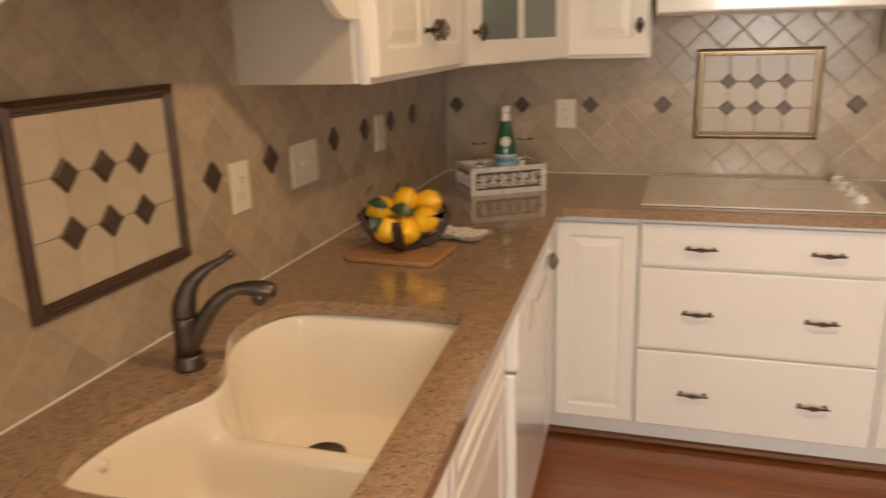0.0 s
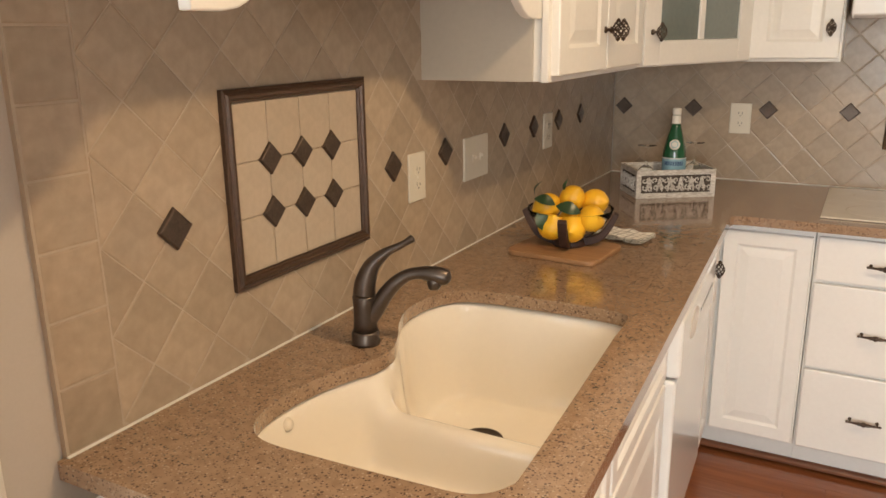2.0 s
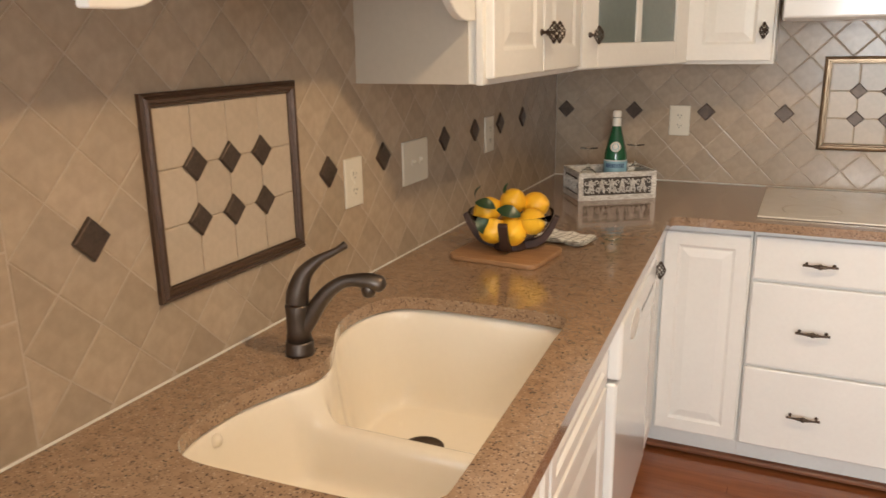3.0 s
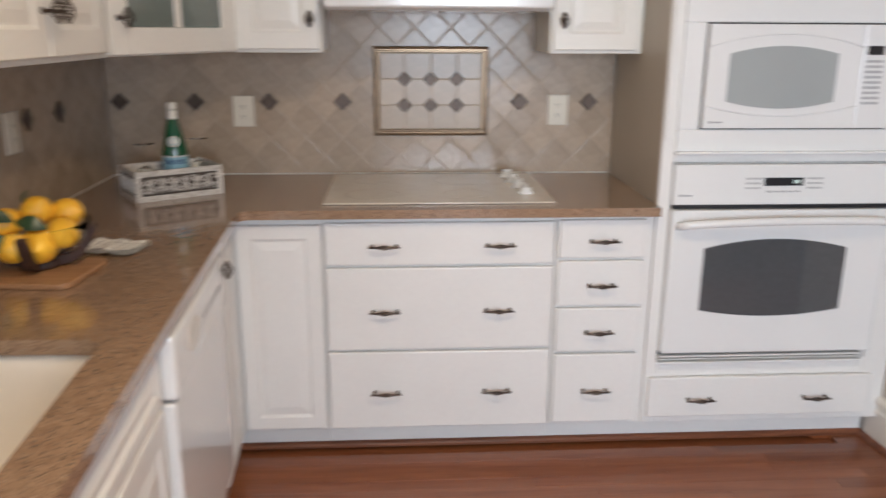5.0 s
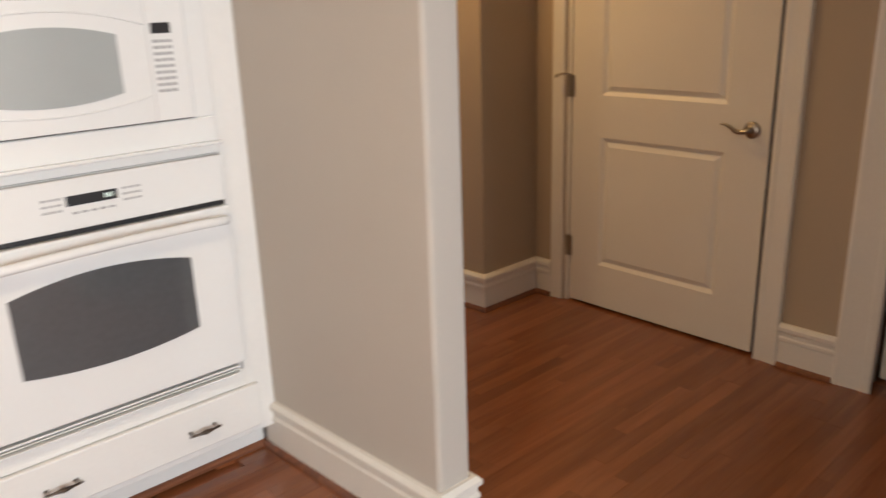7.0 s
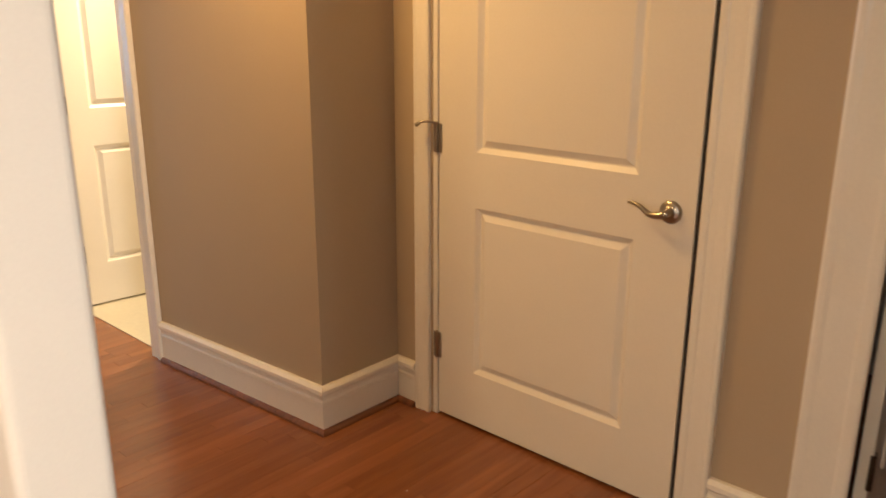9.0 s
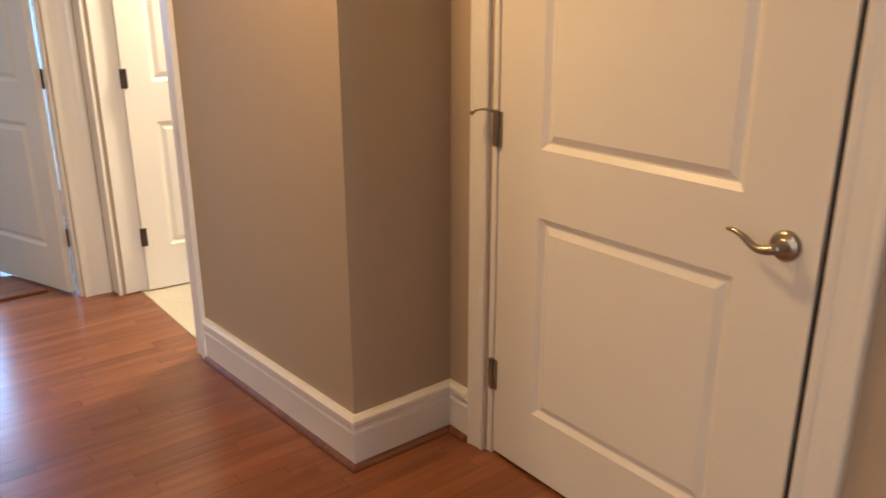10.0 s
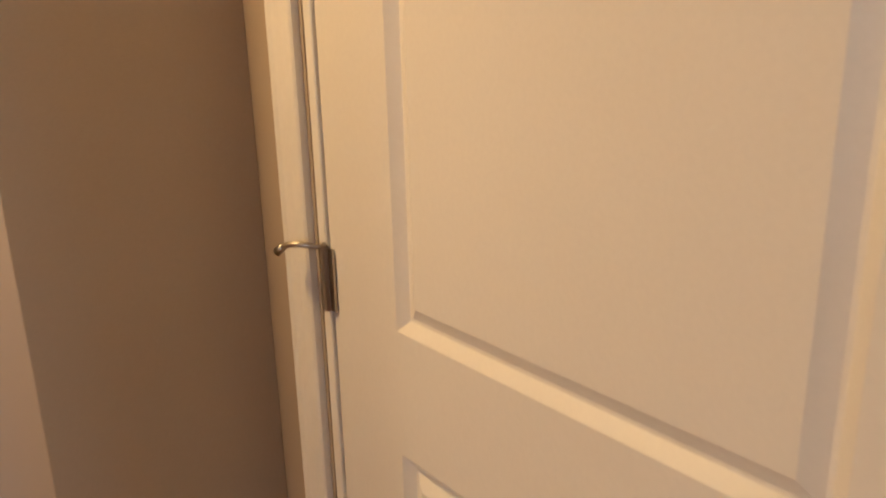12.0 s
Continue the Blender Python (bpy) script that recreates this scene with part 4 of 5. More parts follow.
# scalloped valance over the sink and the hood
val = []
for i in range(41):
    t = i / 40
    y = -1.650 - 1.03 * t
    s = abs(t - 0.5) * 2
    drop = 0.105 * (1 if s > 0.90 else (math.sin((s - 0.62) / 0.28 * math.pi / 2) if s > 0.62 else 0))
    val.append((y, 1.640 - drop))
bm = bmesh.new()
front, back = [], []
# upper part is unseen, carried to the soffit to block lamp light
for x, line in ((0.312, front), (0.292, back)):
    for y, z in val + [(val[-1][0], 2.16), (val[0][0], 2.16)]:
        line.append(bm.verts.new((x, y, z)))
bm.faces.new(front)
bm.faces.new(back[::-1])
for i in range(len(front)):
    j = (i + 1) % len(front)
    bm.faces.new((front[i], back[i], back[j], front[j]))
tagged(finish("valance", bm, CREAM, None, bevel=0.003), "cream scalloped wooden valance over the sink", "valance")

hood = thing("range_hood", (1.25, -0.25, 1.535), "white under-cabinet range hood above the cooktop", "range hood")
prof = [(-0.012, 1.535), (-0.470, 1.535), (-0.500, 1.545), (-0.500, 1.600), (-0.330, 1.690), (-0.012, 1.690)]
bm = bmesh.new()
L = [bm.verts.new((0.885, y, z)) for y, z in prof]
R = [bm.verts.new((1.632, y, z)) for y, z in prof]
bm.faces.new(L)
bm.faces.new(R[::-1])
for i in range(len(L)):
    j = (i + 1) % len(L)
    bm.faces.new((L[i], L[j], R[j], R[i]))
finish("canopy", bm, ENAMEL, hood, bevel=0.006, segments=2)
top_cab = thing("wall_cabinet", (1.25, -0.16, 1.70), "cream-white short wall cabinet above the hood", "cabinet", "cream wall cabinets")
box("body", (0.870, -0.312, 1.695), (1.637, -0.013, ZT), CREAM, top_cab)
for x0 in (0.876, 1.257):
    cabinet_door("door", facing("south", x0, -0.332, 1.702), 0.374, 0.45, CREAM, top_cab, edge=0.055)

# ---------------------------------------------------------------- cooktop
cook = thing("cooktop", (1.257, -0.32, 0.914), "pale smooth glass cooktop with white control knobs", "cooktop")
CERAMIC = material("pale_cooktop_glass", (0.66, 0.60, 0.50), 0.12, vary=0.07, scale=18, fine=240, bump=0.0, coat=0.5)
box("glass", (0.868, -0.592, 0.915), (1.648, -0.052, 0.921), CERAMIC, cook, bevel=0.002, segments=2)
RING = material("cooktop_ring_print", (0.52, 0.46, 0.38), 0.15, vary=0.03, bump=0.0)
for cx, cy, r in ((1.03, -0.45, 0.09), (1.03, -0.19, 0.075), (1.36, -0.45, 0.075), (1.36, -0.19, 0.10)):
    turned("burner_ring", [(r, 0.9212), (r + 0.003, 0.9212), (r + 0.003, 0.9216), (r, 0.9216)], RING, cook, Matrix.Translation((cx, cy, 0)), 40)
for i in range(4):
    at = Matrix.Translation((1.545 + 0.008 * i, -0.130 - 0.105 * i, 0.921))
    turned("knob", [(0, 0), (0.027, 0), (0.027, 0.004), (0.021, 0.007), (0.019, 0.018), (0.016, 0.021), (0, 0.021)], ENAMEL, cook, at, 20)
    g = pose(1.545 + 0.008 * i, -0.130 - 0.105 * i, 0.941, 0, 0, 20 + 17 * i)
    prism("knob_grip", [(-0.019, -0.005), (0.019, -0.005), (0.019, 0.005), (-0.019, 0.005)], 0, 0.011, ENAMEL, cook, 0.003, g)

# ---------------------------------------------------------------- tall oven cabinet with its appliances
tall = thing("oven_cabinet", (2.43, -0.3, 0), "tall white built-in cabinet holding wall oven and microwave", "cabinet")
boxes("body", [((1.992, -0.60, KICK), (2.016, -0.013, 2.25)), ((2.856, -0.60, KICK), (2.884, -0.013, 2.25)), ((2.016, -0.04, KICK), (2.856, -0.013, 2.25)),
               ((2.016, -0.60, KICK), (2.856, -0.04, KICK + 0.02)), ((2.016, -0.60, 0.300), (2.856, -0.04, 0.318)), ((2.016, -0.60, 2.23), (2.856, -0.04, 2.25))], WHITE, tall)
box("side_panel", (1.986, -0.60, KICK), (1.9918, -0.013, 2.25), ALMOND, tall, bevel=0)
boxes("face_frame", [((1.986, -0.618, KICK), (2.028, -0.600, 2.25)), ((2.786, -0.618, KICK), (2.884, -0.600, 2.25)), ((2.028, -0.618, 0.285), (2.786, -0.600, 0.345)),
                     ((2.028, -0.618, 1.62), (2.786, -0.600, 2.25)), ((2.028, -0.618, 1.056), (2.786, -0.600, 1.084)), ((2.028, -0.618, KICK), (2.786, -0.600, 0.135))], WHITE, tall, bevel=0.002)
box("toe_kick", (1.985, -0.545, 0), (2.868, -0.53, KICK), WHITE, tall)
drawer_front(2.000, 2.822, 0.134, 0.287, -0.638, tall, (2.187, 2.612))
box("moulding", (1.990, -0.626, 1.13), (2.006, -0.618, 2.2), WHITE, tall, bevel=0.003)


def bowed(x0, x1, z0, z1, bow_top, bow_bottom, y0, y1, name, mat, parent, n=14, bevel=0.0):
    """A plate whose top and bottom edges bow outwards."""
    top = [(x0 + (x1 - x0) * i / n, z1 + bow_top * (1 - (2 * i / n - 1) ** 2)) for i in range(n + 1)]
    low = [(x0 + (x1 - x0) * i / n, z0 - bow_bottom * (1 - (2 * i / n - 1) ** 2)) for i in range(n + 1)]
    line = top + low[::-1]
    bm = bmesh.new()
    f = [bm.verts.new((x, y0, z)) for x, z in line]
    b = [bm.verts.new((x, y1, z)) for x, z in line]
    bm.faces.new(f)
    bm.faces.new(b[::-1])
    for i in range(len(f)):
        j = (i + 1) % len(f)
        bm.faces.new((f[i], b[i], b[j], f[j]))
    return finish(name, bm, mat, parent, bevel=bevel)


oven = thing("wall_oven", (2.407, -0.35, 0.345), "white built-in wall oven with a bowed dark window", "oven")
box("body", (2.032, -0.612, 0.346), (2.782, -0.06, 1.054), ENAMEL, oven)
box("control_panel", (2.029, -0.642, 0.916), (2.785, -0.612, 1.052), ENAMEL, oven, bevel=0.005, segments=2)
box("vent_gap", (2.034, -0.632, 0.902), (2.780, -0.612, 0.915), BLACK, oven, bevel=0)
box("door", (2.029, -0.650, 0.385), (2.785, -0.612, 0.900), ENAMEL, oven, bevel=0.006, segments=2)
bowed(2.148, 2.643, 0.548, 0.768, 0.032, 0.024, -0.6535, -0.6502, "window", DARKGLASS, oven)
boxes("lower_vent", [((2.026, -0.644, 0.344), (2.762, -0.612, 0.350)), ((2.026, -0.638, 0.357), (2.762, -0.612, 0.361)), ((2.026, -0.642, 0.368), (2.762, -0.612, 0.374))], ENAMEL, oven, bevel=0.001)
boxes("lower_vent_slot", [((2.028, -0.622, 0.3502), (2.760, -0.612, 0.3568)), ((2.028, -0.622, 0.3612), (2.760, -0.612, 0.3678)), ((2.028, -0.622, 0.3742), (2.760, -0.612, 0.3845))], BLACK, oven)
hl = smooth_line([(2.055, -0.652, 0.846), (2.068, -0.690, 0.858), (2.16, -0.702, 0.866), (2.407, -0.706, 0.874), (2.655, -0.702, 0.872), (2.745, -0.690, 0.866), (2.758, -0.652, 0.856)], 5)
tube("handle", hl, 0.0135, ENAMEL, oven, 14)
bowed(2.333, 2.466, 0.981, 1.008, 0, 0, -0.6445, -0.6422, "display", BLACK, oven, 2)
boxes("digits", [((2.432 + 0.008 * i, -0.6462, 0.989), (2.437 + 0.008 * i, -0.6448, 1.001)) for i in range(3)], GREEN_LED, oven)
marks = []
for i in range(3):
    for j in range(3):
        marks.append(((2.272 + 0.018 * i, -0.6432, 0.970 + 0.016 * j), (2.284 + 0.018 * i, -0.6422, 0.976 + 0.016 * j)))
        marks.append(((2.482 + 0.018 * i, -0.6432, 0.970 + 0.016 * j), (2.494 + 0.018 * i, -0.6422, 0.976 + 0.016 * j)))
for i in range(5):
    marks.append(((2.345 + 0.024 * i, -0.6432, 0.958), (2.360 + 0.024 * i, -0.6422, 0.964)))
boxes("control_marks", marks, GREYPRINT, oven)
boxes("badge", [((2.048, -0.6432, 0.945), (2.060, -0.6422, 0.953)), ((2.063, -0.6432, 0.946), (2.092, -0.6422, 0.951))], GREYPRINT, oven)

mw = thing("microwave", (2.407, -0.35, 1.085), "white built-in microwave with a bowed grey window", "microwave")
boxes("trim_kit", [((2.028, -0.632, 1.086), (2.786, -0.612, 1.166)), ((2.028, -0.632, 1.502), (2.786, -0.612, 1.60)), ((2.028, -0.632, 1.166), (2.097, -0.612, 1.502)), ((2.721, -0.632, 1.166), (2.786, -0.612, 1.502))],
      ENAMEL, mw, bevel=0.003)
boxes("trim_lip", [((2.024, -0.658, 1.086), (2.788, -0.632, 1.096))], ENAMEL, mw, bevel=0.003)
box("gap", (2.0975, -0.622, 1.1665), (2.7205, -0.616, 1.5015), BLACK, mw, bevel=0)
box("body", (2.102, -0.615, 1.171), (2.716, -0.15, 1.497), ENAMEL, mw)
box("door", (2.102, -0.646, 1.171), (2.6075, -0.623, 1.497), ENAMEL, mw, bevel=0.0025, segments=2)
box("control_panel", (2.6085, -0.646, 1.171), (2.716, -0.623, 1.497), ENAMEL, mw, bevel=0.0025, segments=2)
bowed(2.172, 2.525, 1.257, 1.407, 0.024, 0.022, -0.6495, -0.6462, "window", GREYGLASS, mw)
bowed(2.620, 2.674, 1.404, 1.432, 0, 0, -0.6485, -0.6462, "display", BLACK, mw, 2)
keys = []
for j in range(9):
    for i in range(3):
        keys.append(((2.622 + 0.019 * i, -0.6472, 1.248 + 0.0165 * j), (2.636 + 0.019 * i, -0.6462, 1.256 + 0.0165 * j)))
boxes("keypad", keys, GREYPRINT, mw)
boxes("badge", [((2.122, -0.6472, 1.187), (2.133, -0.6462, 1.195)), ((2.137, -0.6472, 1.188), (2.165, -0.6462, 1.193))], GREYPRINT, mw)
arch = [(2.104 + 0.500 * i / 16, -0.647, 1.428 + 0.040 * (1 - (2 * i / 16 - 1) ** 2)) for i in range(17)]
tube("door_crease", arch, 0.0022, ENAMEL, mw, 6)
arch = [(2.104 + 0.500 * i / 16, -0.647, 1.243 - 0.032 * (1 - (2 * i / 16 - 1) ** 2)) for i in range(17)]
tube("door_crease", arch, 0.0022, ENAMEL, mw, 6)


# ---------------------------------------------------------------- tiled backsplash: framed panels, inserts, plates
TILE = material("beige_wall_tile", (0.40, 0.312, 0.225), 0.25, vary=0.17, scale=9, fine=45, bump=0.16, dist=0.003, random_tint=0.10)
PALETILE = material("pale_wall_tile", (0.47, 0.385, 0.29), 0.30, vary=0.10, scale=14, fine=70, bump=0.12, dist=0.002, random_tint=0.07)
GROUT = material("pale_grout", (0.43, 0.345, 0.258), 0.85, vary=0.06, scale=8, fine=120, bump=0.1)
CAULK = material("white_caulk", (0.74, 0.71, 0.64), 0.5, vary=0.04, bump=0.02)
INSERT = material("dark_bronze_tile", (0.085, 0.060, 0.045), 0.36, 0.5, vary=0.3, scale=60, fine=200, bump=0.25, dist=0.003)
PLATE = material("ivory_plastic", (0.70, 0.65, 0.54), 0.35, vary=0.02, bump=0.0)
SLOT = material("slot_shadow_plastic", (0.08, 0.07, 0.06), 0.6, vary=0.05, bump=0.0)


# on_wall turns (along, up, out) into the room's axes: west runs along y and comes out to +x, north along x and comes out to -y
def west(u, v, d):
    return Vector((d, u, v))


def north(u, v, d):
    return Vector((u, -d, v))


WEST_M = Matrix(((0, 0, 1, 0), (1, 0, 0, 0), (0, 1, 0, 0), (0, 0, 0, 1)))
NORTH_M = Matrix(((1, 0, 0, 0), (0, 0, -1, 0), (0, 1, 0, 0), (0, 0, 0, 1)))


def on_wall_box(name, m, lo, hi, mat, parent, bevel=0.0015, segments=1):
    bm = bmesh.new()
    for v in add_box(bm, lo, hi):
        v.co = m @ v.co
    return finish(name, bm, mat, parent, bevel=bevel, segments=segments)


def tile_mesh(name, outline, mat, thick=0.006, edge=0.0035):
    """A tile with softened edges: outline in (u, v), face at d = 0."""
    bm = bmesh.new()
    c = Vector((sum(p[0] for p in outline) / len(outline), sum(p[1] for p in outline) / len(outline)))
    rings = []
    for pull, d in ((0.0, -thick), (0.0, -0.0012), (edge * 0.35, -0.0004), (edge, 0.0)):
        ring = []
        for p in outline:
            q = Vector(p)
            away = q - c
            q = q - away.normalized() * min(pull * 1.4, away.length * 0.5)
            ring.append(bm.verts.new((q.x, q.y, d)))
        rings.append(ring)
    n = len(outline)
    for a, b in zip(rings, rings[1:]):
        for k in range(n):
            bm.faces.new((a[k], a[(k + 1) % n], b[(k + 1) % n], b[k]))
    bm.faces.new(rings[-1])
    bmesh.ops.recalc_face_normals(bm, faces=bm.faces)
    me = bpy.data.meshes.new(name)
    bm.to_mesh(me)
    bm.free()
    for f in me.polygons[n:]:
        f.use_smooth = False
    me.materials.append(mat)
    return me


def clip(poly, axis, limit, keep_low):
    out = []
    for a, b in zip(poly, poly[1:] + poly[:1]):
        ina = (a[axis] <= limit) if keep_low else (a[axis] >= limit)
        inb = (b[axis] <= limit) if keep_low else (b[axis] >= limit)
        if ina:
            out.append(a)
        if ina != inb:
            t = (limit - a[axis]) / (b[axis] - a[axis])
            out.append((a[0] + (b[0] - a[0]) * t, a[1] + (b[1] - a[1]) * t))
    return out


def area_of(poly):
    return abs(sum(a[0] * b[1] - b[0] * a[1] for a, b in zip(poly, poly[1:] + poly[:1]))) / 2


def lay_tiles(wall_ob, m, u0, u1, v0, top, anchor, hole, pitch=0.140):
    """Diamond-laid tiles from u0 to u1, v0 up to top(u); anchor is a corner where four tiles meet; hole is the framed panel's middle."""
    half = pitch / 2
    r = half - 0.0013
    full = tile_mesh("tile", [(0, -r), (r, 0), (0, r), (-r, 0)], TILE)
    rnd = random.Random(5)
    count = 0
    rows = range(-8, 14)
    for j in rows:
        for i in range(-40, 60):
            cu, cv = anchor[0] + half + i * half, anchor[1] + j * half
            if (i + j) % 2:
                continue
            if cu < u0 - half or cu > u1 + half or cv < v0 - half or cv > top(cu) + half:
                continue
            if hole[0] + half < cu < hole[2] - half and hole[1] + half < cv < hole[3] - half:
                continue
            poly = [(cu, cv - r), (cu + r, cv), (cu, cv + r), (cu - r, cv)]
            cut = clip(clip(clip(clip(poly, 0, u0, False), 0, u1, True), 1, v0, False), 1, top(cu), True)
            if len(cut) < 3 or area_of(cut) < 0.0006:
                continue
            tilt = pose(0, 0, 0, rnd.uniform(-0.35, 0.35), rnd.uniform(-0.35, 0.35), 0)
            if area_of(cut) > 0.999 * area_of(poly):
                me = full
            else:
                me = tile_mesh("tile", [(a - cu, b - cv) for a, b in cut], TILE)
            ob = new("tile", me)
            ob.matrix_world = m @ Matrix.Translation((cu, cv, 0)) @ tilt
            ob.parent = wall_ob
            count += 1
    return count


def insert_tile(m, u, v, parent, size=0.051, out=0.0075):
    """A dark metal accent tile set on its corner, with a raised, softly bossed face."""
    bm = bmesh.new()
    h = size / 2
    rings = []
    for s, d in ((1.0, -0.002), (1.0, out * 0.55), (0.95, out * 0.85), (0.86, out), (0.78, out * 0.96)):
        rings.append([bm.verts.new((x * h * s, y * h * s, d)) for x, y in ((-1, -1), (1, -1), (1, 1), (-1, 1))])
    for a, b in zip(rings, rings[1:]):
        for k in range(4):
            bm.faces.new((a[k], a[(k + 1) % 4], b[(k + 1) % 4], b[k]))
    bm.faces.new(rings[-1])
    bmesh.ops.transform(bm, matrix=m @ Matrix.Translation((u, v, 0)) @ pose(0, 0, 0, 0, 0, 45), verts=bm.verts)
    return finish("accent_tile", bm, INSERT, parent)


def framed_panel(m, u0, u1, v0, v1, us, vs, label, shine):
    at = m @ Vector(((u0 + u1) / 2, v0, 0))
    root = thing("tile_panel", at, label, "tile panel", "framed tile panels")
    on_wall_box("backing", m, (u0 + 0.01, v0 + 0.01, -0.003), (u1 - 0.01, v1 - 0.01, 0.0012), GROUT, root, bevel=0)
    prof = [(-0.001, -0.002), (-0.001, 0.009), (0.003, 0.012), (0.006, 0.010), (0.010, 0.015), (0.015, 0.015), (0.018, 0.010), (0.021, 0.010), (0.023, 0.006), (0.023, -0.002)]
    bm = bmesh.new()
    rings = []
    for i, d in prof:
        rings.append([bm.verts.new(m @ Vector((a, b, d))) for a, b in ((u0 + i, v0 + i), (u1 - i, v0 + i), (u1 - i, v1 - i), (u0 + i, v1 - i))])
    for a, b in zip(rings, rings[1:]):
        for k in range(4):
            bm.faces.new((a[k], a[(k + 1) % 4], b[(k + 1) % 4], b[k]))
    finish("frame", bm, shine, root)
    cols, rows = [u0 + 0.0235, *us, u1 - 0.0235], [v0 + 0.0235, *vs, v1 - 0.0235]
    for a, b in zip(cols, cols[1:]):
        for c, d in zip(rows, rows[1:]):
            cu, cv, g = (a + b) / 2, (c + d) / 2, 0.0007
            me = tile_mesh("tile", [(a - cu + g, c - cv + g), (b - cu - g, c - cv + g), (b - cu - g, d - cv - g), (a - cu + g, d - cv - g)], PALETILE, 0.004)
            ob = new("tile", me)
            ob.matrix_world = m @ Matrix.Translation((cu, cv, 0.0045))
            ob.parent = root
            ob.matrix_parent_inverse = root.matrix_world.inverted()
    for a in us:
        for c in vs:
            insert_tile(m @ Matrix.Translation((0, 0, 0.004)), a, c, root, 0.043, 0.007)
    return root


wall_w, wall_n = bpy.data.objects["wall_west"], bpy.data.objects["wall_north"]
on_wall_box("grout", WEST_M, (-2.700, 0.905, -0.0125), (-0.0045, 1.86, -0.0010), GROUT, wall_w, bevel=0)
on_wall_box("grout", NORTH_M, (-0.0010, 0.905, -0.0125), (1.984, 1.75, -0.0010), GROUT, wall_n, bevel=0)
on_wall_box("caulk", WEST_M, (-2.700, 0.9135, -0.004), (-0.004, 0.9175, 0.0025), CAULK, wall_w, bevel=0.001)
on_wall_box("caulk", NORTH_M, (0.0025, 0.9135, -0.004), (1.984, 0.9175, 0.002), CAULK, wall_n, bevel=0.001)
framed_panel(WEST_M, -2.335, -1.910, 1.061, 1.419, (-2.221, -2.127, -2.032), (1.188, 1.289), "bronze-framed pale tile panel with six dark diamonds above the sink", FRAMEMETAL)
framed_panel(NORTH_M, 1.027, 1.476, 1.069, 1.412, (1.147, 1.2505, 1.354), (1.187, 1.288), "bronze-framed pale tile panel with six dark diamonds above the cooktop", GOLDFRAME := material("aged_gold_frame", (0.20, 0.140, 0.088), 0.28, 0.85, vary=0.18, scale=30, fine=120, bump=0.06))


def accent(m, u, v):
    at = m @ Vector((u, v, 0))
    root = thing("accent_tile", at, "dark bronze diamond accent tile on the backsplash", "accent tile", "dark diamond accent tiles")
    insert_tile(m, u, v, root)


for y in (-2.458, -1.791, -1.534, -1.157, -0.920, -0.688, -0.452):
    accent(WEST_M, y, 1.207)
for x in (0.044, 0.332, 0.618, 0.904, 1.604, 1.884):
    accent(NORTH_M, x, 1.200)


def plate(m, u, v, w, kind, label):
    root = thing("wall_plate", m @ Vector((u, v, 0)), label, "wall plate", "ivory wall plates")
    on_wall_box("cover", m, (u - w / 2, v - 0.060, -0.001), (u + w / 2, v + 0.060, 0.006), PLATE, root, bevel=0.003, segments=2)
    if kind == "outlet":
        for s in (-1, 1):
            pts = [(0.0165 * math.cos(a), max(-0.0125, min(0.0125, 0.0165 * math.sin(a)))) for a in np.linspace(0, 2 * math.pi, 21)[:-1]]
            prism("receptacle", pts, 0.006, 0.0078, PLATE, root, 0.0, m @ Matrix.Translation((u, v + s * 0.0195, 0)))
            for du, h in ((-0.0065, 0.0085), (0.0065, 0.0070)):
                on_wall_box("slot", m, (u + du - 0.0012, v + s * 0.0195 - 0.002, 0.0076), (u + du + 0.0012, v + s * 0.0195 - 0.002 + h, 0.0082), SLOT, root, bevel=0)
            on_wall_box("slot", m, (u - 0.002, v + s * 0.0195 - 0.0095, 0.0076), (u + 0.002, v + s * 0.0195 - 0.006, 0.0082), SLOT, root, bevel=0)
    else:
        for s in ((-0.023, 0.023) if w > 0.1 else (0.0,)):
            on_wall_box("toggle", m, (u + s - 0.005, v - 0.011, 0.006), (u + s + 0.005, v + 0.011, 0.0085), PLATE, root, bevel=0.001)
            on_wall_box("toggle", m, (u + s - 0.0035, v + 0.000, 0.0085), (u + s + 0.0035, v + 0.008, 0.016), PLATE, root, bevel=0.001)
    bm = bmesh.new()
    add_turned(bm, [(0.0, 0.0075), (0.0028, 0.0072), (0.003, 0.006)], m @ Matrix.Translation((u, v, 0)), 10)
    finish("screw", bm, CAULK, root)


plate(WEST_M, -1.685, 1.165, 0.078, "outlet", "ivory double outlet on the tiled wall")
plate(WEST_M, -1.354, 1.168, 0.150, "switch", "ivory double light switch on the tiled wall")
plate(WEST_M, -0.795, 1.180, 0.078, "outlet", "ivory double outlet on the tiled wall")
plate(NORTH_M, 0.517, 1.163, 0.080, "outlet", "ivory double outlet on the tiled wall")
plate(NORTH_M, 1.760, 1.168, 0.080, "outlet", "ivory double outlet on the tiled wall")


# ---------------------------------------------------------------- things on the counter
TOP = 0.914
BOARDWOOD = wood_material("pale_board_wood", (0.27, 0.135, 0.06), (0.42, 0.235, 0.115), 0.45, (3, 30, 30), 0.05, 0.0)
DARKWOOD = wood_material("dark_stained_wood", (0.030, 0.014, 0.010), (0.055, 0.026, 0.018), 0.55, (10, 40, 40), 0.1, 0.0)


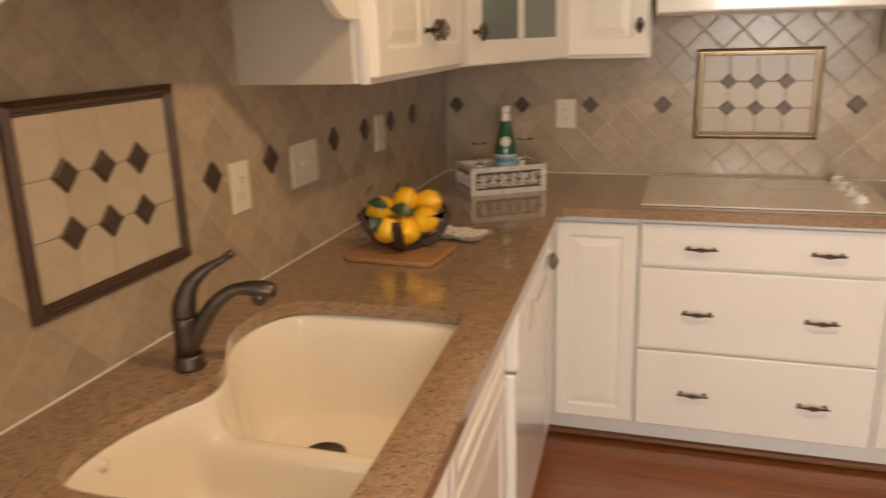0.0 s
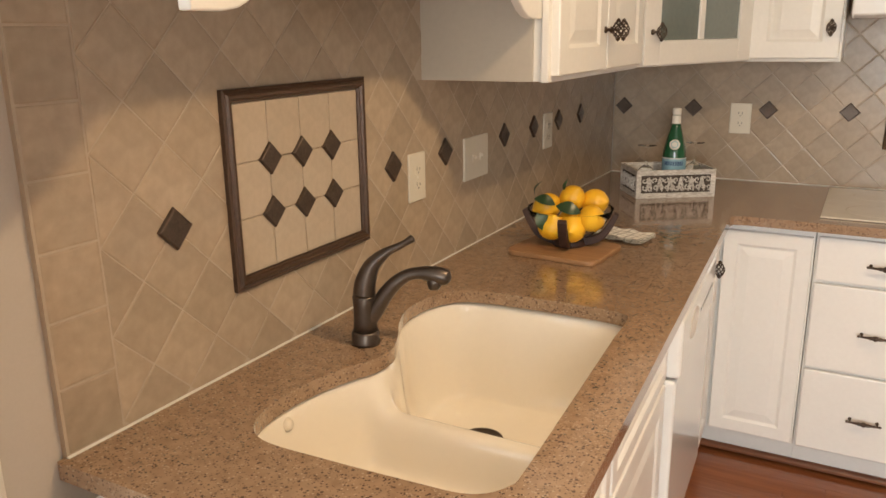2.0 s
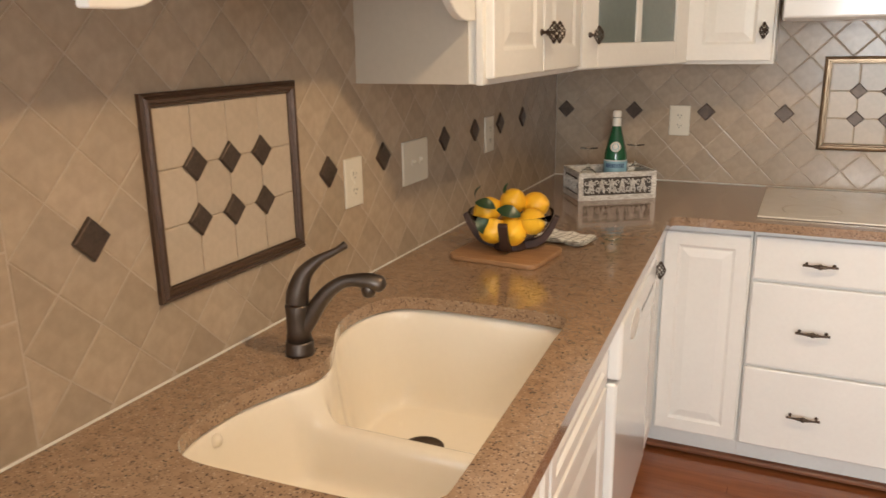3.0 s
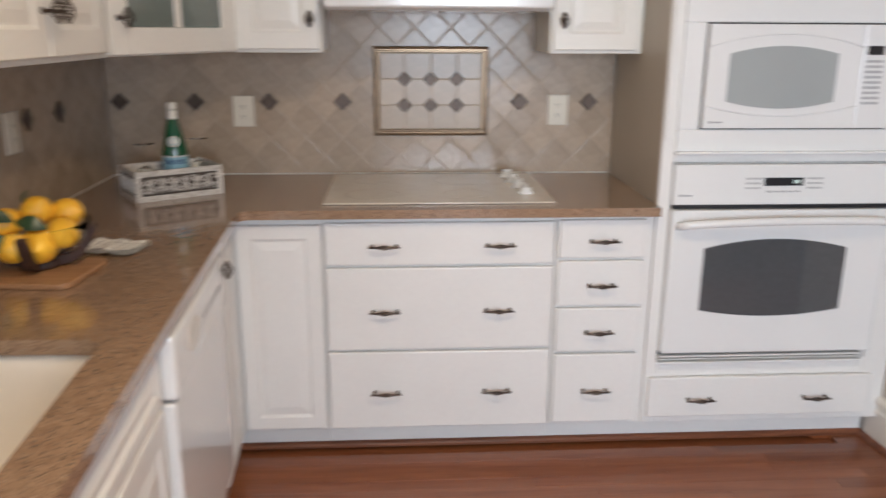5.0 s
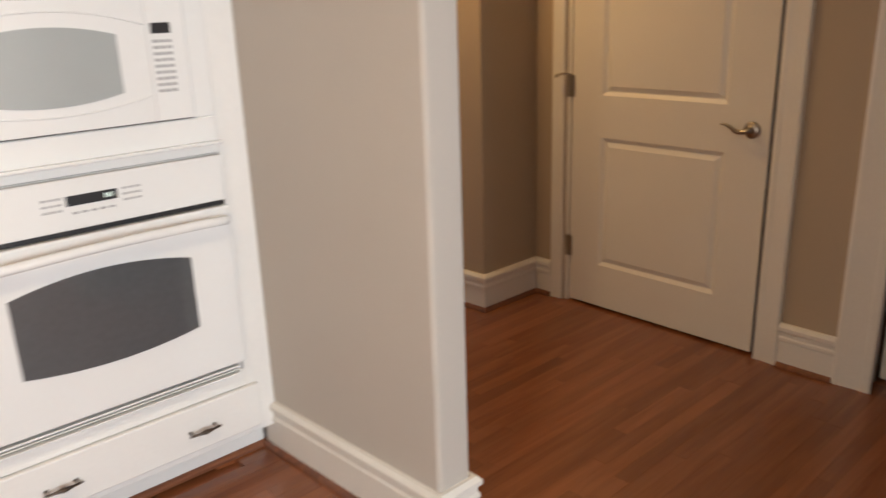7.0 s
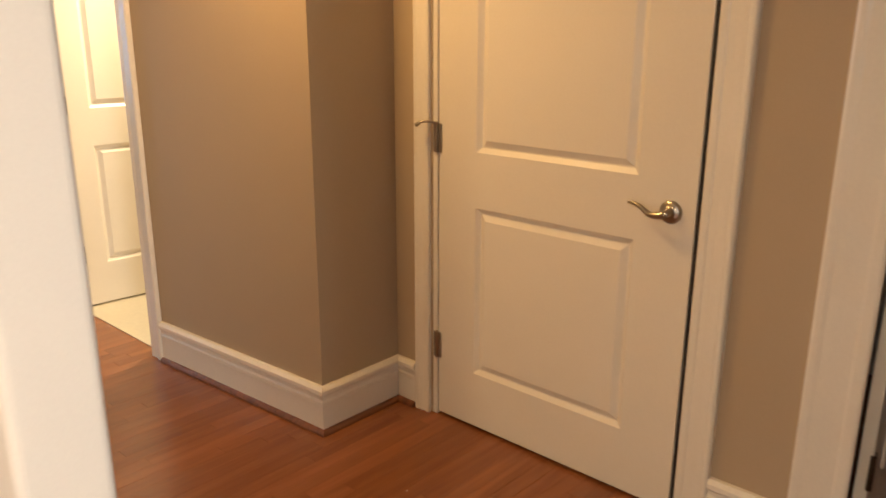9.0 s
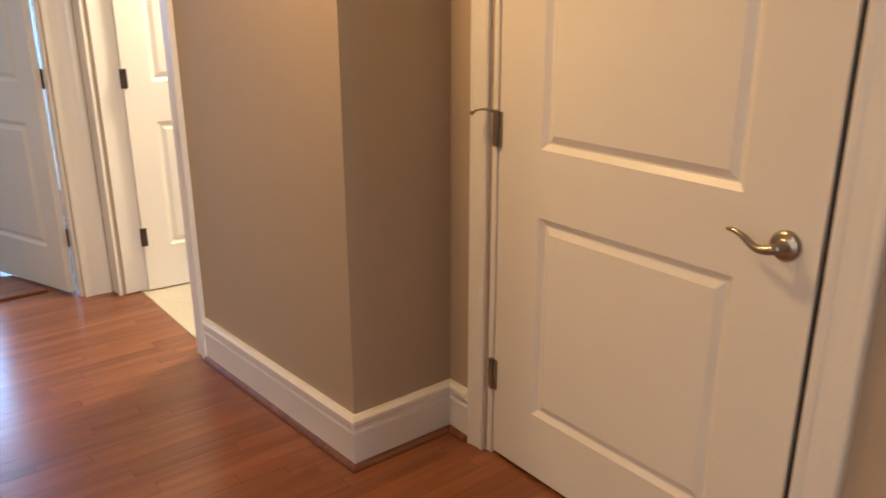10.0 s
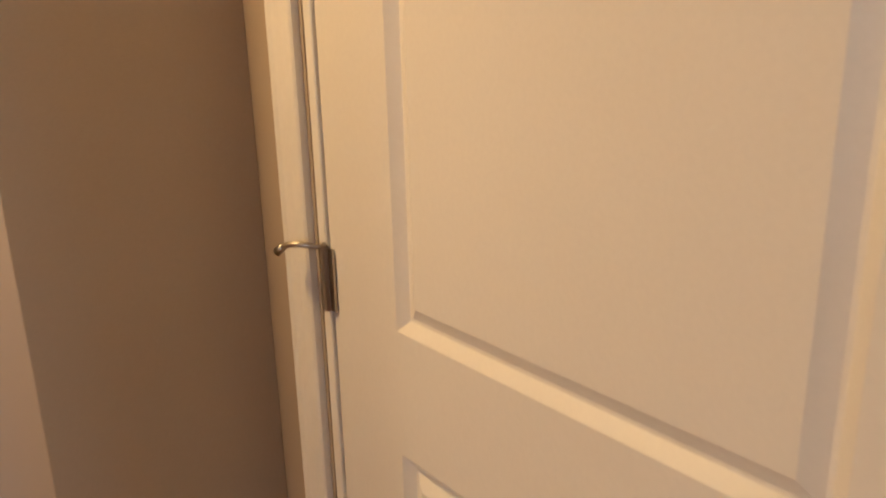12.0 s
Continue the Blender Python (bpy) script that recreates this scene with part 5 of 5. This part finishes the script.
def cutting_board():
    bm = bmesh.new()
    out = []
    w, d, r = 0.132, 0.108, 0.030
    for cx, cy, a0 in ((w - r, d - r, 0), (-w + r, d - r, 90), (-w + r, -d + r, 180), (w - r, -d + r, 270)):
        for k in range(7):
            a = radians(a0 + 15 * k)
            out.append((cx + r * math.cos(a), cy + r * math.sin(a)))
    ob = prism("cutting_board", out, 0.0, 0.015, BOARDWOOD, None, 0.004, pose(0.266, -1.328, TOP, 0, 0, -5))
    return tagged(ob, "pale wooden cutting board lying on the counter", "cutting board")


cutting_board()
BX, BY, BZ = 0.268, -1.298, TOP + 0.015


TABLEGLASS = glass_material("thin_table_glass", (0.97, 0.98, 0.97), 0.0, 1.16)


def fruit_bowl():
    root = thing("fruit_bowl", (BX, BY, BZ), "clear glass fruit bowl in a dark wooden cradle", "bowl")
    at = Matrix.Translation((BX, BY, BZ))
    prof = [(0.0, 0.0285), (0.040, 0.0295), (0.070, 0.0410), (0.095, 0.0630), (0.110, 0.0860), (0.1175, 0.1060), (0.1185, 0.1068), (0.1195, 0.1060), (0.1122, 0.0850), (0.0972, 0.0612), (0.0715, 0.0388), (0.040, 0.0270), (0.0, 0.0260)]
    g = turned("glass", prof, TABLEGLASS, root, at, 40)
    g.visible_shadow = False
    turned("hub", [(0.0, 0.0), (0.046, 0.0), (0.048, 0.005), (0.044, 0.022), (0.030, 0.026), (0.0, 0.0262)], DARKWOOD, root, at)
    for k in range(4):
        m = at @ pose(0, 0, 0, 0, 0, -80 + 90 * k)
        bm = bmesh.new()
        line = smooth_line([(0.020, 0, 0.0145), (0.050, 0, 0.0148), (0.083, 0, 0.026), (0.108, 0, 0.056), (0.128, 0, 0.096)], 5)
        rings = []
        for i, v in enumerate(line):
            d = (line[min(i + 1, len(line) - 1)] - line[max(i - 1, 0)]).normalized()
            nrm = Vector((-d.z, 0, d.x))
            h = 0.0135 - 0.006 * i / len(line)
            rings.append([bm.verts.new(m @ (v + nrm * a * h + Vector((0, b * 0.0125, 0)))) for a, b in ((-1, -1), (-1, 1), (1, 1), (1, -1))])
        for a, b in zip(rings, rings[1:]):
            for q in range(4):
                bm.faces.new((a[q], a[(q + 1) % 4], b[(q + 1) % 4], b[q]))
        bm.faces.new(rings[0])
        bm.faces.new(rings[-1])
        finish("cradle_arm", bm, DARKWOOD, root, bevel=0.003)


fruit_bowl()
LEMON = material("lemon_peel", (0.80, 0.43, 0.025), 0.36, vary=0.10, scale=30, fine=420, bump=0.25, dist=0.0015)
LEAF = material("lemon_leaf", (0.025, 0.055, 0.022), 0.32, vary=0.25, scale=40, fine=160, bump=0.1)


def lemon(x, y, z, turn, size=0.037):
    prof = [(0.0, -1.28), (0.10, -1.24), (0.20, -1.13), (0.42, -0.98), (0.70, -0.74), (0.90, -0.42), (0.98, -0.05), (0.95, 0.32), (0.80, 0.66), (0.55, 0.93), (0.30, 1.08), (0.20, 1.16), (0.12, 1.26), (0.0, 1.30)]
    ob = turned("lemon", [(r * size, h * size) for r, h in prof], LEMON, None, None, 24)
    ob.matrix_world = pose(x, y, z, *turn)
    return tagged(ob, "ripe yellow lemon resting in the glass bowl", "lemon", "lemons in the bowl")


RX, RY, VX, VY = 0.95, 0.31, -0.31, 0.95
for l, d, z, turn in ((0.004, 0.022, 1.062, (35, 20, 30)), (0.066, 0.036, 1.052, (80, 10, 70)), (0.058, -0.034, 1.020, (65, 50, 20)), (-0.066, 0.016, 1.040, (60, 30, 100)),
                      (0.008, -0.044, 0.990, (85, 15, 10)), (-0.050, -0.030, 0.992, (80, 40, 60)), (0.0, 0.050, 0.990, (90, 0, 0))):
    lemon(BX + RX * l + VX * d, BY + RY * l + VY * d, z - 0.007, turn)


def leaf(at, turn, length=0.062, width=0.030):
    bm = bmesh.new()
    rows = []
    for i in range(9):
        t = i / 8
        w = width / 2 * math.sin(math.pi * min(1, t * 0.97 + 0.02)) ** 0.8
        lift = 0.012 * math.sin(math.pi * t)
        rows.append([bm.verts.new((length * (t - 0.5), s * w, lift + abs(s) * 0.10 * w)) for s in (-1, -0.5, 0, 0.5, 1)])
    for a, b in zip(rows, rows[1:]):
        for k in range(4):
            bm.faces.new((a[k], a[k + 1], b[k + 1], b[k]))
    bmesh.ops.solidify(bm, geom=list(bm.faces), thickness=0.0008)
    bmesh.ops.transform(bm, matrix=pose(*at, *turn), verts=bm.verts)
    return tagged(finish("leaf", bm, LEAF, None, smooth=True), "dark green glossy lemon leaf among the fruit", "leaf", "lemon leaves")


def spot(l, d, z):
    return (BX + RX * l + VX * d, BY + RY * l + VY * d, z - 0.007)


leaf(spot(-0.070, -0.018, 1.060), (45, 14, 10), 0.060, 0.034)
leaf(spot(-0.004, -0.040, 1.044), (50, 14, 8), 0.070, 0.038)
leaf(spot(-0.078, -0.050, 1.010), (70, 60, 20), 0.060, 0.034)
leaf(spot(-0.090, 0.030, 1.085), (20, -70, 20), 0.05, 0.012)
leaf(spot(-0.012, 0.020, 1.098), (15, -75, 60), 0.04, 0.010)


def checked_cloth(name):
    m = material(name, (0.84, 0.82, 0.76), 0.9, vary=0.03, scale=20, fine=600, bump=0.2, dist=0.001)
    nt = m.node_tree
    n, l = nt.nodes, nt.links
    p = n["Principled BSDF"]
    src = p.inputs["Base Color"].links[0].from_socket
    co = n.new("ShaderNodeTexCoord")
    sep = n.new("ShaderNodeSeparateXYZ")
    l.new(co.outputs["Object"], sep.inputs["Vector"])
    masks = []
    for axis in ("X", "Y"):
        w = n.new("ShaderNodeMath")
        w.operation = "PINGPONG"
        w.inputs[1].default_value = 0.0120
        l.new(sep.outputs[axis], w.inputs[0])
        c = n.new("ShaderNodeMath")
        c.operation = "LESS_THAN"
        c.inputs[1].default_value = 0.0012
        l.new(w.outputs[0], c.inputs[0])
        masks.append(c)
    mx = n.new("ShaderNodeMath")
    mx.operation = "MAXIMUM"
    l.new(masks[0].outputs[0], mx.inputs[0])
    l.new(masks[1].outputs[0], mx.inputs[1])
    mix = n.new("ShaderNodeMix")
    mix.data_type = "RGBA"
    l.new(mx.outputs[0], mix.inputs[0])
    l.new(src, mix.inputs[6])
    mix.inputs[7].default_value = (0.10, 0.075, 0.06, 1)
    l.new(mix.outputs[2], p.inputs["Base Color"])
    return m


def dish_towel():
    bm = bmesh.new()
    rnd = random.Random(3)
    layers = 3
    for k in range(layers):
        grid = []
        for i in range(15):
            row = []
            for j in range(9):
                x, y = -0.08 + 0.16 * i / 14, -0.052 + 0.104 * j / 8
                e = 0.003 * math.sin(9 * x * 10 + k) + 0.002 * math.sin(70 * y + 2 * k)
                row.append(bm.verts.new((x * (1 - 0.02 * k), y * (1 - 0.03 * k) + 0.002 * k, 0.0045 * (k + 1) + max(0, e) * (1 - abs(x) * 3))))
            grid.append(row)
        for i in range(14):
            for j in range(8):
                bm.faces.new((grid[i][j], grid[i + 1][j], grid[i + 1][j + 1], grid[i][j + 1]))
    bmesh.ops.solidify(bm, geom=list(bm.faces), thickness=0.0042)
    ob = finish("dish_towel", bm, checked_cloth("checked_cotton"), None, smooth=True)
    ob.matrix_world = pose(0.372, -1.116, TOP + 0.001, 0, 0, -14.5)
    return tagged(ob, "folded white dish towel with thin dark checks", "dish towel")


dish_towel()

# carved crate with a bottle and two upturned glasses
WHITEWASH = wood_material("whitewashed_wood", (0.42, 0.37, 0.31), (0.84, 0.81, 0.75), 0.8, (30, 30, 90), 0.12, 0.0)
# backing and floor boards darkened to stand for shade inside the carved openings
CRATEDARK = material("dark_crate_recess", (0.085, 0.068, 0.055), 0.8, vary=0.3, scale=20, fine=160, bump=0.2)


def crate():
    root = thing("wooden_crate", (0.325, -0.380, TOP), "whitewashed wooden crate with carved scroll fronts", "crate")
    m = pose(0.325, -0.380, TOP, 0, 0, 33)
    w, d, h, t = 0.148, 0.098, 0.103, 0.010

    def bx(name, lo, hi, mat, bevel=0.001):
        bm = bmesh.new()
        for v in add_box(bm, lo, hi):
            v.co = m @ v.co
        return finish(name, bm, mat, root, bevel=bevel)
    bx("floor_board", (-w + t, -d + t, 0.004), (w - t, d - t, 0.010), CRATEDARK)
    for s in (-1, 1):
        bx("side_board", (-w + 0.002, min(s * (d - 0.003), s * (d - t)), 0.002), (w - 0.002, max(s * (d - 0.003), s * (d - t)), h - 0.002), CRATEDARK)
        bx("side_board", (min(s * (w - 0.003), s * (w - t)), -d + t, 0.002), (max(s * (w - 0.003), s * (w - t)), d - t, h - 0.002), CRATEDARK)
        for z0, z1 in ((0.0, 0.019), (h - 0.019, h)):
            bx("rail", (-w, min(s * d, s * (d - 0.005)), z0), (w, max(s * d, s * (d - 0.005)), z1), WHITEWASH)
            bx("rail", (min(s * w, s * (w - 0.005)), -d + 0.005, z0), (max(s * w, s * (w - 0.005)), d - 0.005, z1), WHITEWASH)
        for q in (-1, 1):
            bx("post", (min(q * w, q * (w - 0.018)), min(s * d, s * (d - 0.005)), 0.019), (max(q * w, q * (w - 0.018)), max(s * d, s * (d - 0.005)), h - 0.019), WHITEWASH)
            bx("post", (min(q * w, q * (w - 0.005)), min(s * (d - 0.005), s * (d - 0.018)), 0.019), (max(q * w, q * (w - 0.005)), max(s * (d - 0.005), s * (d - 0.018)), h - 0.019), WHITEWASH)

    for s in (-1, 1):
        bx("liner", (-w + t + 0.001, min(s * (d - t - 0.0005), s * (d - t - 0.004)), 0.011), (w - t - 0.001, max(s * (d - t - 0.0005), s * (d - t - 0.004)), h - 0.002), WHITEWASH)
        bx("liner", (min(s * (w - t - 0.0005), s * (w - t - 0.004)), -d + t + 0.005, 0.011), (max(s * (w - t - 0.0005), s * (w - t - 0.004)), d - t - 0.005, h - 0.002), WHITEWASH)

    def scroll(bm, fm, cx, cz, r, hand, start):
        pts = []
        for i in range(15):
            a = start + hand * 0.42 * i
            rr = r * (1 - 0.055 * i)
            pts.append(fm @ Vector((cx + rr * math.cos(a), -0.0022, cz + rr * math.sin(a))))
        add_tube(bm, pts, [0.0034 - 0.0001 * i for i in range(15)], 6)

    def carve(fm, half):
        bm = bmesh.new()
        n = max(4, int(round(half / 0.0095)))
        for i in range(n):
            cx = -half + 2 * half * (i + 0.5) / n
            scroll(bm, fm, cx, h / 2 + 0.014, 0.0110, 1 if i % 2 else -1, 0.6 + 1.7 * i)
            scroll(bm, fm, cx + 0.004, h / 2 - 0.014, 0.0105, -1 if i % 2 else 1, 2.2 + 2.3 * i)
            pts = [fm @ Vector((cx + (0.010 if i % 2 else -0.010) * u - 0.012, -0.002, h / 2 - 0.026 + 0.052 * u)) for u in (0, 0.35, 0.7, 1.0)]
            add_tube(bm, pts, [0.0028, 0.0048, 0.0045, 0.0022], 6)
        ob = finish("carving", bm, WHITEWASH, root, smooth=True)
        return ob
    carve(m @ Matrix.Translation((0, -d + 0.003, 0)), w - 0.020)
    carve(m @ pose(-w + 0.003, 0, 0, 0, 0, -90), d - 0.020)


crate()


def bottle():
    x, y, z = 0.352, -0.400, TOP + 0.010
    root = thing("bottle", (x, y, z), "green glass mineral water bottle with white cap and pale labels", "bottle")
    at = Matrix.Translation((x, y, z))
    GREEN = material("green_bottle_glass", (0.010, 0.085, 0.035), 0.06, vary=0.1, scale=12, bump=0.0, coat=0.6)
    turned("glass", [(0.0, 0.0), (0.036, 0.0), (0.0405, 0.006), (0.0425, 0.03), (0.0425, 0.135), (0.041, 0.150), (0.036, 0.175), (0.026, 0.215), (0.018, 0.245), (0.0145, 0.268), (0.0145, 0.292), (0.0, 0.292)], GREEN, root, at, 32)
    turned("cap", [(0.0, 0.309), (0.0135, 0.309), (0.0155, 0.307), (0.0158, 0.288), (0.0150, 0.286)], CAULK, root, at, 24)
    BLUEPAPER = material("pale_blue_label", (0.24, 0.42, 0.50), 0.5, vary=0.05, bump=0.0)
    NAVY = material("navy_print", (0.02, 0.05, 0.14), 0.5, vary=0.05, bump=0.0)
    turned("neck_label", [(0.0168, 0.252), (0.0154, 0.270), (0.0152, 0.284)], CAULK, root, at, 28)
    turned("label", [(0.0430, 0.070), (0.0430, 0.132)], BLUEPAPER, root, at, 40)
    turned("label_rule", [(0.0433, 0.128), (0.0433, 0.1315)], CAULK, root, at, 40)
    face = math.degrees(math.atan2(-3.0, 0.56))
    for k in range(-4, 5):
        g = at @ pose(0, 0, 0, 0, 0, face + k * 11)
        bm = bmesh.new()
        for v in add_box(bm, (0.0428, -0.0024, 0.104), (0.0436, 0.0024, 0.1195)):
            v.co = g @ v.co
        finish("label_bar", bm, NAVY, root)
    g = at @ pose(0, 0, 0, 0, 0, face) @ Matrix.Translation((0.0375, 0, 0.181)) @ pose(0, 0, 0, 0, 78, 0)
    turned("badge", [(0.0, 0.003), (0.016, 0.001), (0.019, -0.003)], CAULK, root, g, 24)
    turned("badge_ring", [(0.010, 0.0034), (0.0125, 0.0034), (0.0125, 0.0026)], BLUEPAPER, root, g, 24)


bottle()


def upturned_glass(x, y):
    root = thing("wine_glass", (x, y, TOP + 0.010), "clear stemmed glass standing upside down in the crate", "wine glass", "upturned wine glasses")
    g = turned("glass", [(0.0, 0.094), (0.0205, 0.0875), (0.0365, 0.064), (0.0385, 0.035), (0.0327, 0.0), (0.034, 0.0), (0.040, 0.035), (0.038, 0.065), (0.022, 0.090), (0.006, 0.100), (0.0038, 0.112), (0.0036, 0.160), (0.006, 0.168), (0.034, 0.172), (0.034, 0.174),
                         (0.0, 0.1745)], TABLEGLASS, root, Matrix.Translation((x, y, TOP + 0.010)), 28)
    g.visible_shadow = False


upturned_glass(0.258, -0.432)
upturned_glass(0.403, -0.290)

# ---------------------------------------------------------------- pieces of walls and floors
for j in range(10):
    v0, v1 = (0.9180, 1.0200) if j == 0 else (1.0200 + 0.1010 * (j - 1), 1.0200 + 0.1010 * j)
    if v0 > 1.8:
        break
    g = 0.0016
    me = tile_mesh("tile", [(-0.049 + g, v0 + g), (0.049 - g, v0 + g), (0.049 - g, min(v1, 1.85) - g), (-0.049 + g, min(v1, 1.85) - g)], TILE)
    ob = new("tile", me)
    ob.matrix_world = WEST_M @ Matrix.Translation((-2.648, 0, 0.0))
    ob.parent = wall_w
lay_tiles(wall_w, WEST_M, -2.5975, -0.0065, 0.9180, lambda u: 1.85 if u < -1.62 else 1.398, (-2.458, 1.207), (-2.335, 1.061, -1.910, 1.419))
lay_tiles(wall_n, NORTH_M, 0.0015, 1.984, 0.9180, lambda u: 1.73 if 0.80 < u < 1.70 else 1.398, (0.904, 1.200), (1.027, 1.069, 1.476, 1.412), 0.142)


def plank_mesh():
    """A board one metre long and one unit wide with eased edges, its top at z = 0."""
    bm = bmesh.new()
    e = 0.006
    rings = []
    for pull, z in ((0.0, -0.012), (0.0, -0.0005), (e, 0.0)):
        rings.append([bm.verts.new((x * (0.5 - pull * 0.06), y * (0.5 - pull), z)) for x, y in ((-1, -1), (1, -1), (1, 1), (-1, 1))])
    for a, b in zip(rings, rings[1:]):
        for k in range(4):
            bm.faces.new((a[k], a[(k + 1) % 4], b[(k + 1) % 4], b[k]))
    bm.faces.new(rings[-1])
    bmesh.ops.recalc_face_normals(bm, faces=bm.faces)
    me = bpy.data.meshes.new("plank")
    bm.to_mesh(me)
    bm.free()
    me.materials.append(FLOORWOOD)
    return me


def lay_floor():
    rnd = random.Random(11)
    me = plank_mesh()
    width = 0.057
    rest = bmesh.new()
    placed = 0
    y = -2.9
    while y < 2.4:
        x = 0.4 - rnd.random() * 0.6
        while x < 6.1:
            length = rnd.uniform(0.35, 1.25)
            x0, x1 = x, x + length
            x = x1 + 0.0006
            x1 = min(x1, 6.12)
            cx, cy = (x0 + x1) / 2, y + width / 2
            if cy > 1.83 and x0 < 3.045 or (cy > -0.6 and x1 < 3.05 and x0 < 2.6):
                continue
            cap = 4.275 if cy > -0.24 else 4.72
            if x0 > cap - 0.05 and cy > -1.86:
                continue
            if x1 > cap and cy > -1.86:
                x1 = cap
                cx = (x0 + x1) / 2
            m = Matrix.Translation((cx, cy, rnd.uniform(-0.0003, 0.0002))) @ Matrix.Diagonal((x1 - x0, width - 0.0002, 1, 1))
            if placed < 300 and 2.3 < cx < 4.7 and -2.1 < cy < 1.83:
                ob = new("plank", me)
                ob.matrix_world = m
                ob.parent = floor
                placed += 1
            else:
                n0 = len(rest.verts)
                rest.from_mesh(me)
                rest.verts.ensure_lookup_table()
                for v in rest.verts[n0:]:
                    v.co = m @ v.co
        y += width
    far = bpy.data.meshes.new("planks")
    rest.to_mesh(far)
    rest.free()
    far.materials.append(FLOORWOOD)
    ob = new("planks", far)
    ob.parent = floor
    tagged(ob, "reddish-brown strip floor boards", kind="stuff")


lay_floor()
